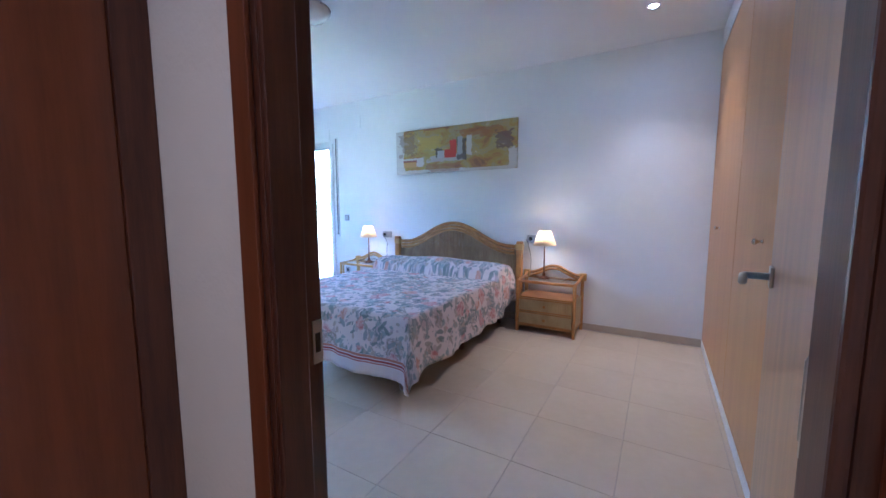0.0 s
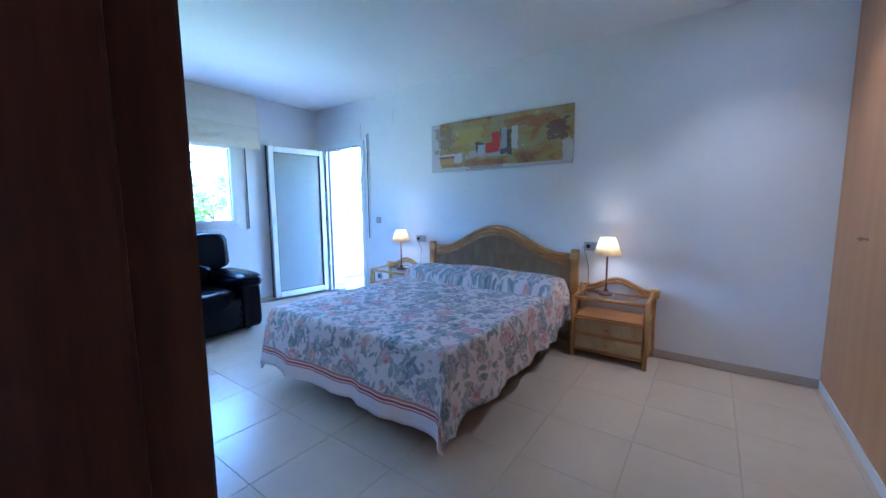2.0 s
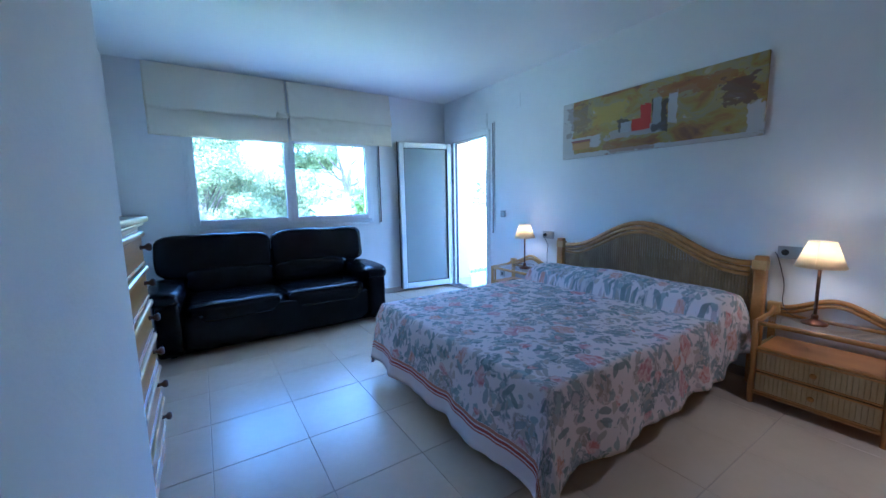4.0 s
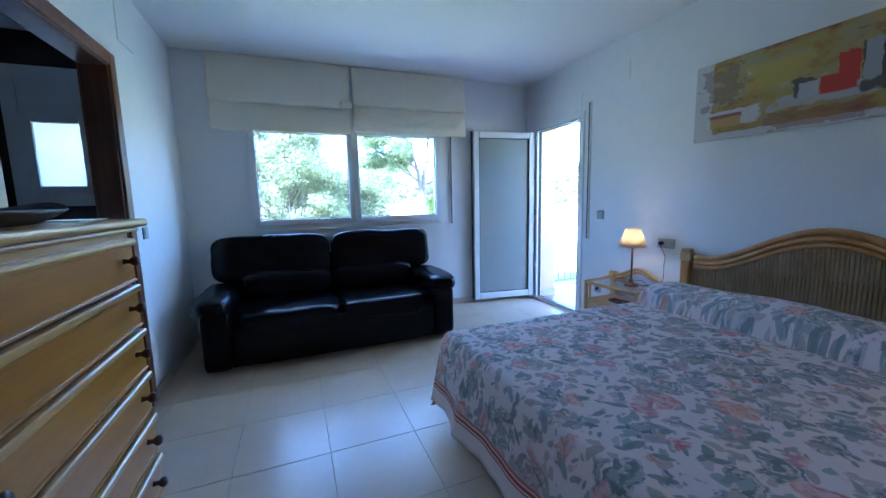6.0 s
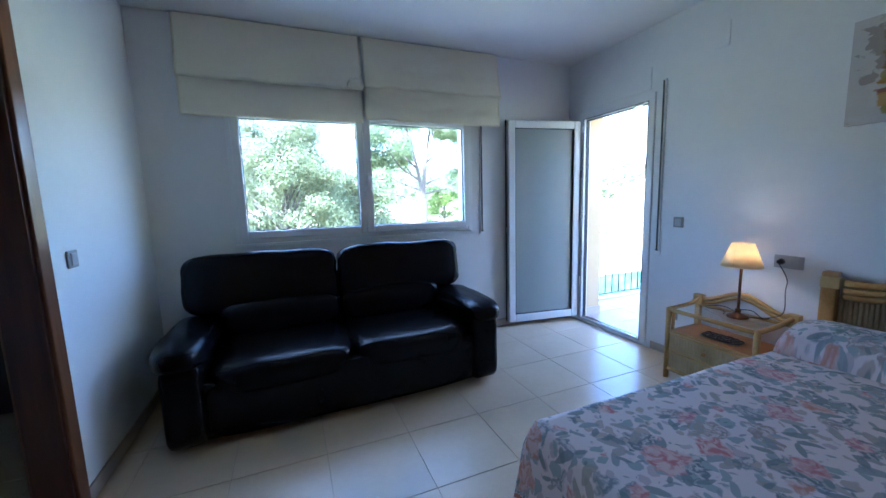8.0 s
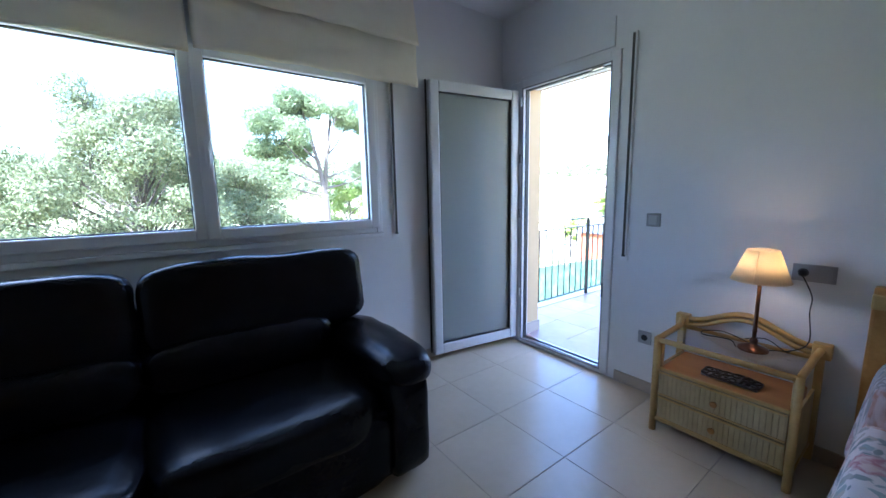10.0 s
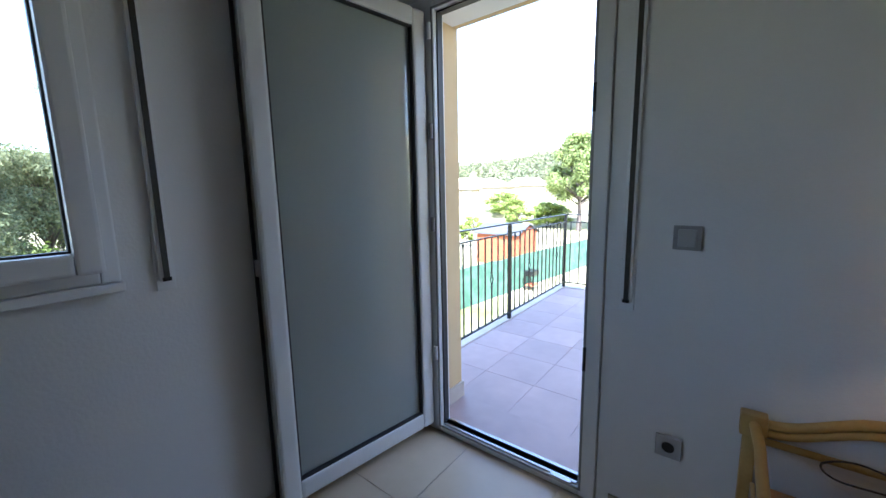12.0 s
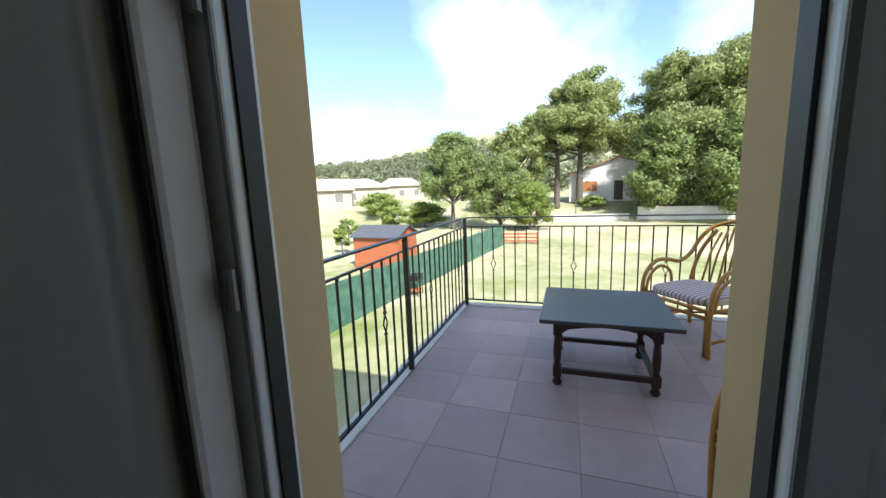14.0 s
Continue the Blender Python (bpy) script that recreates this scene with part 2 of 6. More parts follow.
def lathe(profile, sides=24, at=(0, 0, 0), bm=None, cap=True):
    """A turned shape from (radius, height) rows."""
    bm = bm or bmesh.new()
    rings = [[bm.verts.new((at[0] + r * math.cos(k * math.tau / sides), at[1] + r * math.sin(k * math.tau / sides), at[2] + z)) for k in range(sides)] for r, z in profile]
    for a, b in zip(rings, rings[1:]):
        for k in range(sides):
            bm.faces.new((a[k], a[(k + 1) % sides], b[(k + 1) % sides], b[k]))
    if cap:
        bm.faces.new(rings[0][::-1])
        bm.faces.new(rings[-1])
    bmesh.ops.recalc_face_normals(bm, faces=bm.faces)
    return bm


def cushion(c, s, power=5.0, n=9, wrinkle=0.0, freq=5.0, seed=0.0, bulge=0.0):
    """A stuffed block: a cube rounded towards a ball, with creases."""
    bm = bmesh.new()
    bmesh.ops.create_cube(bm, size=2.0)
    bmesh.ops.subdivide_edges(bm, edges=bm.edges[:], cuts=n, use_grid_fill=True)
    for v in bm.verts:
        p = v.co.copy()
        k = (abs(p.x) ** power + abs(p.y) ** power + abs(p.z) ** power) ** (1 / power)
        p = p / k
        q = Vector((p.x * s[0] / 2, p.y * s[1] / 2, p.z * s[2] / 2)) * (1 + bulge * (1 - max(abs(p.x), abs(p.y)) ** 2))
        if wrinkle:
            w = noise.noise(Vector((q.x * freq, q.y * freq, q.z * freq)) + Vector((seed, seed * 2, 0))) + 0.5 * noise.noise(Vector((q.x * freq * 3, q.y * freq * 2, q.z * freq * 3 + seed)))
            q += p.normalized() * w * wrinkle
        v.co = q + Vector(c)
    return bm


def smooth_curve(pts, n=8):
    """A Catmull-Rom curve through points."""
    P = [Vector(p) for p in pts]
    out = []
    for i in range(len(P) - 1):
        a, b, c, d = P[max(0, i - 1)], P[i], P[i + 1], P[min(len(P) - 1, i + 2)]
        for k in range(n):
            t = k / n
            out.append(0.5 * ((2 * b) + (c - a) * t + (2 * a - 5 * b + 4 * c - d) * t * t + (3 * b - a - 3 * c + d) * t ** 3))
    return out + [P[-1]]


def structure(name, bm, mat, label="", category=""):
    return tagged(part(name, bm, mat), label, category, kind="structure")

# ---- the shell of the bedroom, hall, bathroom ----
ZC = 2.735                     # ceiling
XL, XD, XH = -3.85, -3.44, -3.56   # recessed wall, room face and hall face of the door wall
XB, YB = -3.388, -3.48         # free corner of the wall beside the chest of drawers
YW = -5.622                     # wardrobe front
DOOR0, DOOR1 = -5.415, -4.590    # entrance opening
WX0, WX1, WZ0, WZ1 = -3.30, -1.20, 1.05, 2.13
BY0, BY1, BZ = -1.055, -0.10, 2.20   # terrace door opening
BATH0, BATH1, BATHZ = -2.42, -1.36, 2.15

structure("wall_north", boxes((-7.0, -4.84, 0, 0.30, -0.3, 3.3), (-4.53, WX0, 0, 0.30, -0.3, 3.3), (-4.84, -4.53, 0, 0.30, -0.3, 1.498), (-4.84, -4.53, 0, 0.30, 2.022, 3.3), (WX1, 0.36, 0, 0.30, -0.3, 3.3), (WX0, WX1, 0, 0.30, -0.3, WZ0), (WX0, WX1, 0, 0.30, WZ1, 3.3)), M_WALL, "white plastered wall with a wide window opening", "wall")
structure("wall_east", boxes((0, 0.34, YW - 0.9, BY0, -0.3, 3.3), (0, 0.34, BY1, -0.002, -0.3, 3.3), (0, 0.34, BY0, BY1, BZ, 3.3), (0, 0.34, BY0, BY1, -0.3, -0.02)), M_WALL, "white plastered wall behind the bed with a terrace doorway", "wall")
structure("wall_recess", boxes((XL - 0.12, XL, YB, BATH0, 0, ZC), (XL - 0.12, XL, BATH1, -0.002, 0, ZC), (XL - 0.12, XL, BATH0, BATH1, BATHZ, ZC)), M_WALL, "white plastered wall with the bathroom doorway", "wall")


def prism(plan, z0, z1):
    """An upright block over a plan of (x, y) corners."""
    bm = bmesh.new()
    lo, hi = [bm.verts.new((x, y, z0)) for x, y in plan], [bm.verts.new((x, y, z1)) for x, y in plan]
    bm.faces.new(lo[::-1])
    bm.faces.new(hi)
    for i in range(len(plan)):
        k = (i + 1) % len(plan)
        bm.faces.new((lo[i], lo[k], hi[k], hi[i]))
    bmesh.ops.recalc_face_normals(bm, faces=bm.faces)
    return bm


structure("wall_block", prism(((XD, DOOR1), (XB, YB), (XL - 0.3, YB), (XL - 0.3, -3.975), (XH, -3.975), (XH, DOOR1)), 0, ZC), M_WALL, "white plastered wall corner beside the chest of drawers", "wall")
structure("wall_entrance", boxes((XH, XD, DOOR0, DOOR1, 2.08, ZC), (XH, XD, YW - 0.7, DOOR0, 0, ZC)), M_WALL, "white plastered wall with the bedroom doorway", "wall")
structure("wall_south", box(-7.0, 0.34, YW - 1.0, YW - 0.9, -0.3, 3.3), M_WALL, "plain white wall behind the wardrobe", "wall")
structure("wall_hall", boxes((-6.9, -4.45, -4.19, -3.98, 0, ZC), (-6.9, XH, -5.80, -5.64, 0, ZC), (-6.9, -6.75, -5.64, -4.10, 0, ZC)), M_WALL, "plain white hall walls", "wall")
structure("wall_bathroom", boxes((-5.9, -5.78, -3.0, 0, 0, ZC), (-5.78, XL - 0.12, -3.0, -2.88, 0, ZC)), M_WALL, "plain pale bathroom walls", "wall")
structure("wall_west", box(-7.0, -6.9, YW - 0.9, 0, -0.3, 3.3), M_WALL, "plain outer wall", "wall")
structure("ceiling", box(-6.9, 0.0, YW - 0.9, 0.0, ZC, ZC + 0.2), M_CEIL, "plain white plastered ceiling", "ceiling")
# unseen slab, its height and overhang set to keep sun off the terrace
structure("roof", box(-7.6, 0.95, -7.2, 0.75, 3.32, 3.75), M_STUCCO, "unseen roof slab added to shade the terrace", "roof")
structure("facade_north", boxes((-7.0, -4.84, 0.304, 0.345, -2.7, 3.3), (-4.53, WX0 - 0.02, 0.304, 0.345, -2.7, 3.3), (-4.84, -4.53, 0.304, 0.345, -2.7, 1.498), (-4.84, -4.53, 0.304, 0.345, 2.022, 3.3), (WX1 + 0.02, 0.384, 0.304, 0.345, -2.7, 3.3), (WX0 - 0.02, WX1 + 0.02, 0.304, 0.345, -2.7, WZ0 - 0.02), (WX0 - 0.02, WX1 + 0.02, 0.304, 0.345, WZ1 + 0.02, 3.3)), M_STUCCO, "pale yellow rendered outer wall", "wall")
structure("facade_east", boxes((0.344, 0.38, -7.0, BY0 - 0.01, 0.0, 3.3), (0.344, 0.38, -0.113, 0.30, 0.0, 3.3), (0.344, 0.38, BY0 - 0.01, -0.113, BZ, 3.3), (0.07, 0.344, -0.113, BY1 - 0.002, 0.0, BZ - 0.003), (0.07, 0.344, BY0 + 0.002, BY0 + 0.012, 0.0, BZ - 0.003)), M_STUCCO, "pale yellow rendered outer wall beside the terrace door", "wall")
structure("door_return", box(0.0005, 0.069, -0.180, BY1 - 0.001, 0.0, BZ - 0.003), M_WALL, "white plastered return beside the terrace door", "wall")
structure("floor", boxes((-6.9, -0.0, YW - 0.9, -0.0, -0.2, -0.004)), M_GROUT, "cream glazed floor tiles with thin grout lines", "floor")

# skirting
structure("baseboard", boxes((-0.012, -0.001, YW, BY0 - 0.05, 0, 0.068), (-0.84, -0.013, -0.012, -0.001, 0, 0.075), (XL + 0.012, -0.84, -0.012, -0.001, 0, 0.075), (XL + 0.001, XL + 0.012, BATH1 + 0.08, -0.013, 0, 0.075), bevel=0.002), M_SKIRT, "tan tile skirting", "skirting")

# ---- window in the north wall ----
win = thing("window_1", ((WX0 + WX1) / 2, 0.0, WZ0), "white plastic two-sash window above the sofa", "window", kind="structure")
OX, OZ = (WX0 + WX1) / 2, WZ0


def ring(x0, x1, z0, z1, w, y0, y1, bevel=0.006):
    """A rectangular frame of four bars, standing in the xz plane."""
    return boxes((x0, x0 + w, y0, y1, z0, z1), (x1 - w, x1, y0, y1, z0, z1), (x0 + w, x1 - w, y0, y1, z0, z0 + w), (x0 + w, x1 - w, y0, y1, z1 - w, z1), bevel=bevel)


def sheet_xz(x0, x1, y, z0, z1):
    """A single sheet of glass that faces the room."""
    bm = bmesh.new()
    bm.faces.new([bm.verts.new(c) for c in ((x0, y, z0), (x1, y, z0), (x1, y, z1), (x0, y, z1))])
    return bm


W, Hh = WX1 - WX0, WZ1 - WZ0
part("window_frame", ring(-W / 2, W / 2, 0.0, Hh, 0.045, -0.012, 0.06), M_PVC, win)
for a, b, dy in ((-W / 2 + 0.035, 0.005, 0.0), (-0.005, W / 2 - 0.035, -0.016)):
    sash = part("sash", ring(a, b, 0.035, Hh - 0.04, 0.062, -0.028 + dy, 0.04 + dy, 0.01), M_PVC, win)
    part("seal", ring(a + 0.062, b - 0.062, 0.097, Hh - 0.102, 0.006, -0.004 + dy, 0.02 + dy, 0.0), M_SEAL, sash)
    g = part("pane", sheet_xz(a + 0.064, b - 0.064, 0.010 + dy, 0.099, Hh - 0.104), M_GLASS, sash)
    g.visible_shadow = False
hb = box(0.02, 0.045, -0.062, -0.044, 0.44, 0.56, 0.006)
add_box(hb, 0.024, 0.041, -0.085, -0.062, 0.50, 0.52, 0.004)
add_box(hb, 0.024, 0.041, -0.088, -0.07, 0.42, 0.52, 0.006)
part("window_handle", hb, M_PVC, win)
part("window_sill", box(-W / 2 - 0.005, W / 2 + 0.005, -0.022, 0.0, -0.03, -0.002, 0.004), M_PVC, win)
structure("window_ledge", box(WX0 - 0.02, WX1 + 0.02, 0.08, 0.40, WZ0 - 0.04, WZ0 - 0.002, 0.004), M_STONE, "pale stone outer sill", "sill")


# roller-shutter strap winders
def strap(name, at, axis, top, bottom):
    ob = thing(name, at, "white roller shutter strap in a wall channel", "shutter strap", group="shutter straps")
    d = (lambda a0, a1, n0, n1, z0, z1, bv=0.0: box(a0, a1, n0, n1, z0, z1, bv)) if axis == "x" else (lambda a0, a1, n0, n1, z0, z1, bv=0.0: box(n0, n1, a0, a1, z0, z1, bv))
    part("channel", d(-0.018, 0.018, -0.016, -0.001, 0, top - bottom, 0.004), M_PVC, ob)
    part("strap", d(-0.008, 0.008, -0.019, -0.017, 0.012, top - bottom - 0.01), M_STRAP, ob, "dark grey woven strap")
    part("winder_slot", d(-0.012, 0.012, -0.02, -0.0165, 0.0, 0.012), M_BLACK, ob)
    part("cover_plate", d(-0.026, 0.026, -0.006, -0.0005, -0.03, 0.16, 0.002), M_PVC, ob)
    return ob


strap("shutter_strap", (-1.092, 0, 1.03), "x", 2.40, 1.03)
strap("shutter_strap", (0, -1.132, 0.878), "y", 2.27, 0.875)


# ---- roman blinds ----
def blind(x0, x1, top, fold, bottom, seed, crumple, label):
    ob = thing("roman_blind", ((x0 + x1) / 2, -0.05, bottom), label, "blind", group="roman blinds")
    w = x1 - x0

    def sheet(za, zb, ya, yb, amp, name):
        bm = bmesh.new()
        nx, nz = 60, 14
        g = []
        for layer in (0.0, 0.004):
            rows = []
            for j in range(nz + 1):
                t = j / nz
                row = []
                for i in range(nx + 1):
                    u = i / nx - 0.5
                    wav = amp * (noise.noise(Vector((u * 2.6 * w, t * 2.2, seed))) + 0.45 * noise.noise(Vector((u * 6.5 * w, t * 4, seed + 9))) + 0.18 * noise.noise(Vector((u * 15 * w + t * 3, t * 6, seed + 5))))
                    droop = -0.016 * noise.noise(Vector((u * 5 * w, seed, 3.3))) * (1 - t)
                    row.append(bm.verts.new((u * w, ya + (yb - ya) * t - abs(wav) * (0.35 + math.sin(t * math.pi)) + layer, za + (zb - za) * t + droop)))
                rows.append(row)
            g.append(rows)
        for s, rows in enumerate(g):
            for j in range(nz):
                for i in range(nx):
                    q = (rows[j][i], rows[j][i + 1], rows[j + 1][i + 1], rows[j + 1][i])
                    bm.faces.new(q if s == 0 else q[::-1])
        a, b = g
        rim = [a[0][i] for i in range(nx + 1)], [b[0][i] for i in range(nx + 1)]
        for i in range(nx):
            bm.faces.new((rim[0][i + 1], rim[0][i], rim[1][i], rim[1][i + 1]))
        for j in range(nz):
            bm.faces.new((a[j][0], a[j + 1][0], b[j + 1][0], b[j][0]))
            bm.faces.new((a[j + 1][nx], a[j][nx], b[j][nx], b[j + 1][nx]))
        return part(name, bm, M_BLIND, ob, smooth=True)

    sheet(fold - bottom - 0.015, top - bottom, -0.082, -0.006, 0.009 * crumple, "upper_cloth")
    sheet(0.0, fold - bottom + 0.03, -0.052, -0.040, 0.014 * crumple, "folded_cloth")
    sheet(0.05, fold - bottom - 0.02, -0.022, -0.022, 0.006, "inner_fold")
    if crumple < 1:
        lump = part("bunched_cloth", cushion((w / 2 - 0.055, -0.085, fold - bottom + 0.03), (0.13, 0.05, 0.085), 2.4, 8, 0.016, 22, seed), M_BLIND, ob, smooth=True)
    part("head_rail", box(-w / 2, w / 2, 0.0, 0.045, top - bottom - 0.02, top - bottom + 0.004, 0.004), M_PVC, ob)
    return ob


blind(-3.56, -2.255, 2.722, 2.285, 2.015, 1.7, 0.7, "cream cloth roman blind pulled up above the window")
blind(-2.235, -0.935, 2.722, 2.325, 2.05, 6.1, 2.4, "cream cloth roman blind with crumpled folds, pulled up")

# ---- terrace door ----
td = thing("door_1", (0.0, (BY0 + BY1) / 2, 0.0), "white plastic glazed terrace door standing open", "door", kind="structure")
YC = (BY0 + BY1) / 2
BF = -0.181                    # hinge side of the door frame


def ring_y(y0, y1, z0, z1, w, x0, x1, bevel=0.006, foot=None):
    f = w if foot is None else foot
    return boxes((x0, x1, y0, y0 + w, z0, z1), (x0, x1, y1 - w, y1, z0, z1), (x0, x1, y0 + w, y1 - w, z0, z0 + f), (x0, x1, y0 + w, y1 - w, z1 - w, z1), bevel=bevel)


part("door_frame", ring_y(BY0 - YC + 0.003, BF - YC - 0.003, 0.002, BZ - 0.003, 0.068, -0.014, 0.066, 0.006, 0.035), M_PVC, td)
part("frame_seal", ring_y(BY0 - YC + 0.071, BF - YC - 0.071, 0.04, BZ - 0.073, 0.006, 0.012, 0.05, 0.0), M_SEAL, td)
part("frame_channel", ring_y(BY0 - YC + 0.058, BF - YC - 0.058, 0.03, BZ - 0.06, 0.01, -0.0155, -0.012, 0.0), M_GREYPLASTIC, td, "grey weather strip")
part("threshold", box(0.0, 0.068, BY0 - YC + 0.08, BF - YC - 0.08, 0.037, 0.046, 0.002), M_STEEL, td, "metal threshold strip")
part("lock_keeper", box(-0.022, 0.0, BY0 - YC + 0.10, BY0 - YC + 0.19, 0.036, 0.052, 0.002), M_STEEL, td)
part("upper_keeper", box(-0.022, 0.0, BY0 - YC + 0.12, BY0 - YC + 0.20, BZ - 0.085, BZ - 0.07, 0.002), M_STEEL, td)
for z in (0.62, 1.62):
    part("keeper", box(-0.0185, -0.0150, BY0 - YC + 0.056, BY0 - YC + 0.0685, z - 0.05, z + 0.05, 0.001), M_BLACK, td, "dark lock keeper")
structure("shutter_box", box(-0.010, -0.0005, -1.005, -0.225, 2.225, 2.405, 0.003), M_WALL, "white shutter box cover panel above the terrace door", "panel")
# leaf, folded back against the window wall
leaf = part("leaf", boxes((-0.825, -0.752, -0.098, -0.030, 0.048, 2.125), (-0.090, -0.018, -0.098, -0.030, 0.048, 2.125), (-0.752, -0.090, -0.098, -0.030, 0.048, 0.128), (-0.752, -0.090, -0.098, -0.030, 2.048, 2.125), bevel=0.012), M_PVC, td, "white sash frame of the open leaf")
leaf.matrix_basis = pose(0.005, -0.123 - YC, 0, 0, 0, -8.6)
part("leaf_seal", ring(-0.754, -0.088, 0.126, 2.050, 0.008, -0.088, -0.05, 0.0), M_SEAL, leaf)
p = part("pane", sheet_xz(-0.752, -0.090, -0.067, 0.128, 2.048), M_PALEPANE, leaf)
p.visible_shadow = False
part("lock_strip", boxes((-0.8285, -0.8255, -0.075, -0.052, 0.06, 2.12)), M_STEEL, leaf, "grey metal lock strip")
part("edge_gasket", boxes((-0.837, -0.8255, -0.042, -0.031, 0.05, 2.133)), M_SEAL, leaf)
lh = boxes((-0.840, -0.8255, -0.072, -0.055, 1.0, 1.06))
part("lock_bolt", lh, M_STEEL, leaf)
for z in (0.42, 1.10, 1.55, 2.0):
    part("hinge", lathe([(0.010, 0), (0.010, 0.07)], 10, (-0.026, -YC - 0.236, z)), M_PVC if z < 0.5 or z > 1.9 else M_GREYPLASTIC, td, smooth=False)

# skirting pieces outside
structure("terrace_skirting", boxes((0.3805, 0.392, -0.1135, 0.30, -0.02, 0.085), (0.16, 0.392, -0.126, -0.1140, -0.02, 0.085), (0.3805, 0.392, -7.0, BY0 - 0.012, 0, 0.085), bevel=0.002), M_SKIRT, "tan tile skirting outside", "skirting")

# ---- interior doorways ----
M_LEAFGLOSS = material("polished_tan_varnish", (0.44, 0.22, 0.085), 0.30, second=(0.28, 0.145, 0.07), scale=3, stretch=(6, 6, 0.4), amount=0.5, coat=0.25, spec=0.35)
ent = thing("door_2", (XD, DOOR0, 0), "dark varnished wooden doorway with an open door", "door", kind="structure")
T = XH - XD
oy = DOOR1 - DOOR0
part("jamb", boxes((T - 0.004, -0.004, oy - 0.022, oy - 0.001, 0, 2.058), (T - 0.004, -0.052, oy - 0.037, oy - 0.022, 0, 2.043), bevel=0.004), M_DARKWOOD, ent, "latch side jamb with a stop")
part("jamb", boxes((T - 0.004, 0.004, 0.001, 0.022, 0, 2.058), (T - 0.004, -0.052, 0.022, 0.037, 0, 2.043), bevel=0.004), M_DARKWOOD, ent, "hinge side jamb")
part("head", boxes((T - 0.004, 0.004, 0.001, oy - 0.001, 2.059, 2.078), bevel=0.003), M_DARKWOOD, ent)
for x0, x1 in ((T - 0.016, T - 0.0045), (0.0045, 0.016)):
    if x0 < 0:
        part("casing", box(x0, x1, oy - 0.006, oy + 0.048, 0, 2.13, 0.004), M_DOORWOOD, ent)
    part("casing", box(x0, x1, -0.075, 0.006, 0, 2.13, 0.004), M_DOORWOOD, ent)
    part("casing", box(x0, x1, 0.007, oy - (0.007 if x0 < 0 else 0.022), 2.064, 2.13, 0.004), M_DOORWOOD, ent)
sp = box(-0.032, -0.006, oy - 0.0245, oy - 0.0222, 0.912, 1.008, 0.001)
plate = part("strike_plate", sp, M_STEEL, ent, "worn brushed steel strike plate")
part("latch_hole", box(-0.026, -0.013, oy - 0.0256, oy - 0.0247, 0.937, 0.980), M_BLACK, plate)
for z in (0.921, 0.999):
    part("screw", lathe([(0.003, 0), (0.002, 0.001)], 8, (-0.019, oy - 0.0256, z)), M_STEEL, plate)
for z in (0.28, 1.02, 1.80):
    part("hinge_plate", box(-0.04, -0.004, 0.0222, 0.0245, z - 0.06, z + 0.06, 0.001), M_STEEL, ent)
    part("hinge_knuckle", lathe([(0.008, -0.05), (0.009, -0.048), (0.009, 0.048), (0.008, 0.05)], 12, (0.014, 0.012, z)), M_STEEL, ent, smooth=False)
leaf2 = part("door_leaf", box(0.02, 0.83, -0.040, 0.0, 0.008, 2.045, 0.003), M_LEAFGLOSS, ent, "polished tan-brown door leaf, open")
leaf2.matrix_basis = pose(0, 0.012, 0, 0, 0, -8.2)
hd = tube([(0.725, 0.004, 1.065), (0.725, 0.055, 1.065), (0.715, 0.062, 1.065), (0.61, 0.064, 1.065)], 0.0095, 12)
hdl = part("door_handle", hd, M_STEEL, leaf2, "brushed steel lever handle", smooth=True)
part("rosette", box(0.698, 0.752, 0.0, 0.008, 1.038, 1.092, 0.002), M_STEEL, leaf2)

# a closed door in the hall's side wall
hdoor = thing("door_3", (-3.995, -4.19, 0), "closed red-brown wooden door in the hall", "door", kind="structure")
part("leaf", box(-0.40, 0.36, -0.022, 0.014, 0.006, 2.05, 0.003), M_DOORWOOD, hdoor)
part("casing", box(0.36, 0.435, -0.03, 0.0, 0, 2.12, 0.004), M_DARKWOOD, hdoor)
part("casing", box(-0.475, -0.40, -0.03, 0.0, 0, 2.12, 0.004), M_DARKWOOD, hdoor)
part("casing", box(-0.40, 0.36, -0.03, 0.0, 2.052, 2.12, 0.004), M_DARKWOOD, hdoor)
part("backing", box(-0.45, 0.36, 0.02, 0.10, 0, 2.72), M_WALL, hdoor)

# bathroom doorway
bd = thing("door_4", (XL, BATH0, 0), "open doorway to the bathroom with a wooden frame", "door", kind="structure")
by = BATH1 - BATH0
M_CASE2 = material("oak_brown_casing", (0.20, 0.085, 0.032), 0.3, second=(0.13, 0.05, 0.02), scale=5, stretch=(7, 7, 0.5), amount=0.5, coat=0.2)
part("jamb", box(-0.124, 0.004, by - 0.022, by - 0.001, 0, BATHZ - 0.022, 0.003), M_DARKWOOD, bd)
part("jamb", box(-0.124, 0.004, 0.001, 0.022, 0, BATHZ - 0.022, 0.003), M_DARKWOOD, bd)
part("head", box(-0.124, 0.004, 0.001, by - 0.001, BATHZ - 0.0215, BATHZ - 0.001, 0.003), M_DARKWOOD, bd)
for x0, x1 in ((0.0045, 0.020), (-0.140, -0.1245)):
    part("casing", box(x0, x1, by - 0.008, by + 0.072, 0, BATHZ + 0.065, 0.005), M_CASE2, bd)
    part("casing", box(x0, x1, -0.072, 0.008, 0, BATHZ + 0.065, 0.005), M_CASE2, bd)
    part("casing", box(x0, x1, 0.009, by - 0.009, BATHZ - 0.012, BATHZ + 0.065, 0.005), M_CASE2, bd)
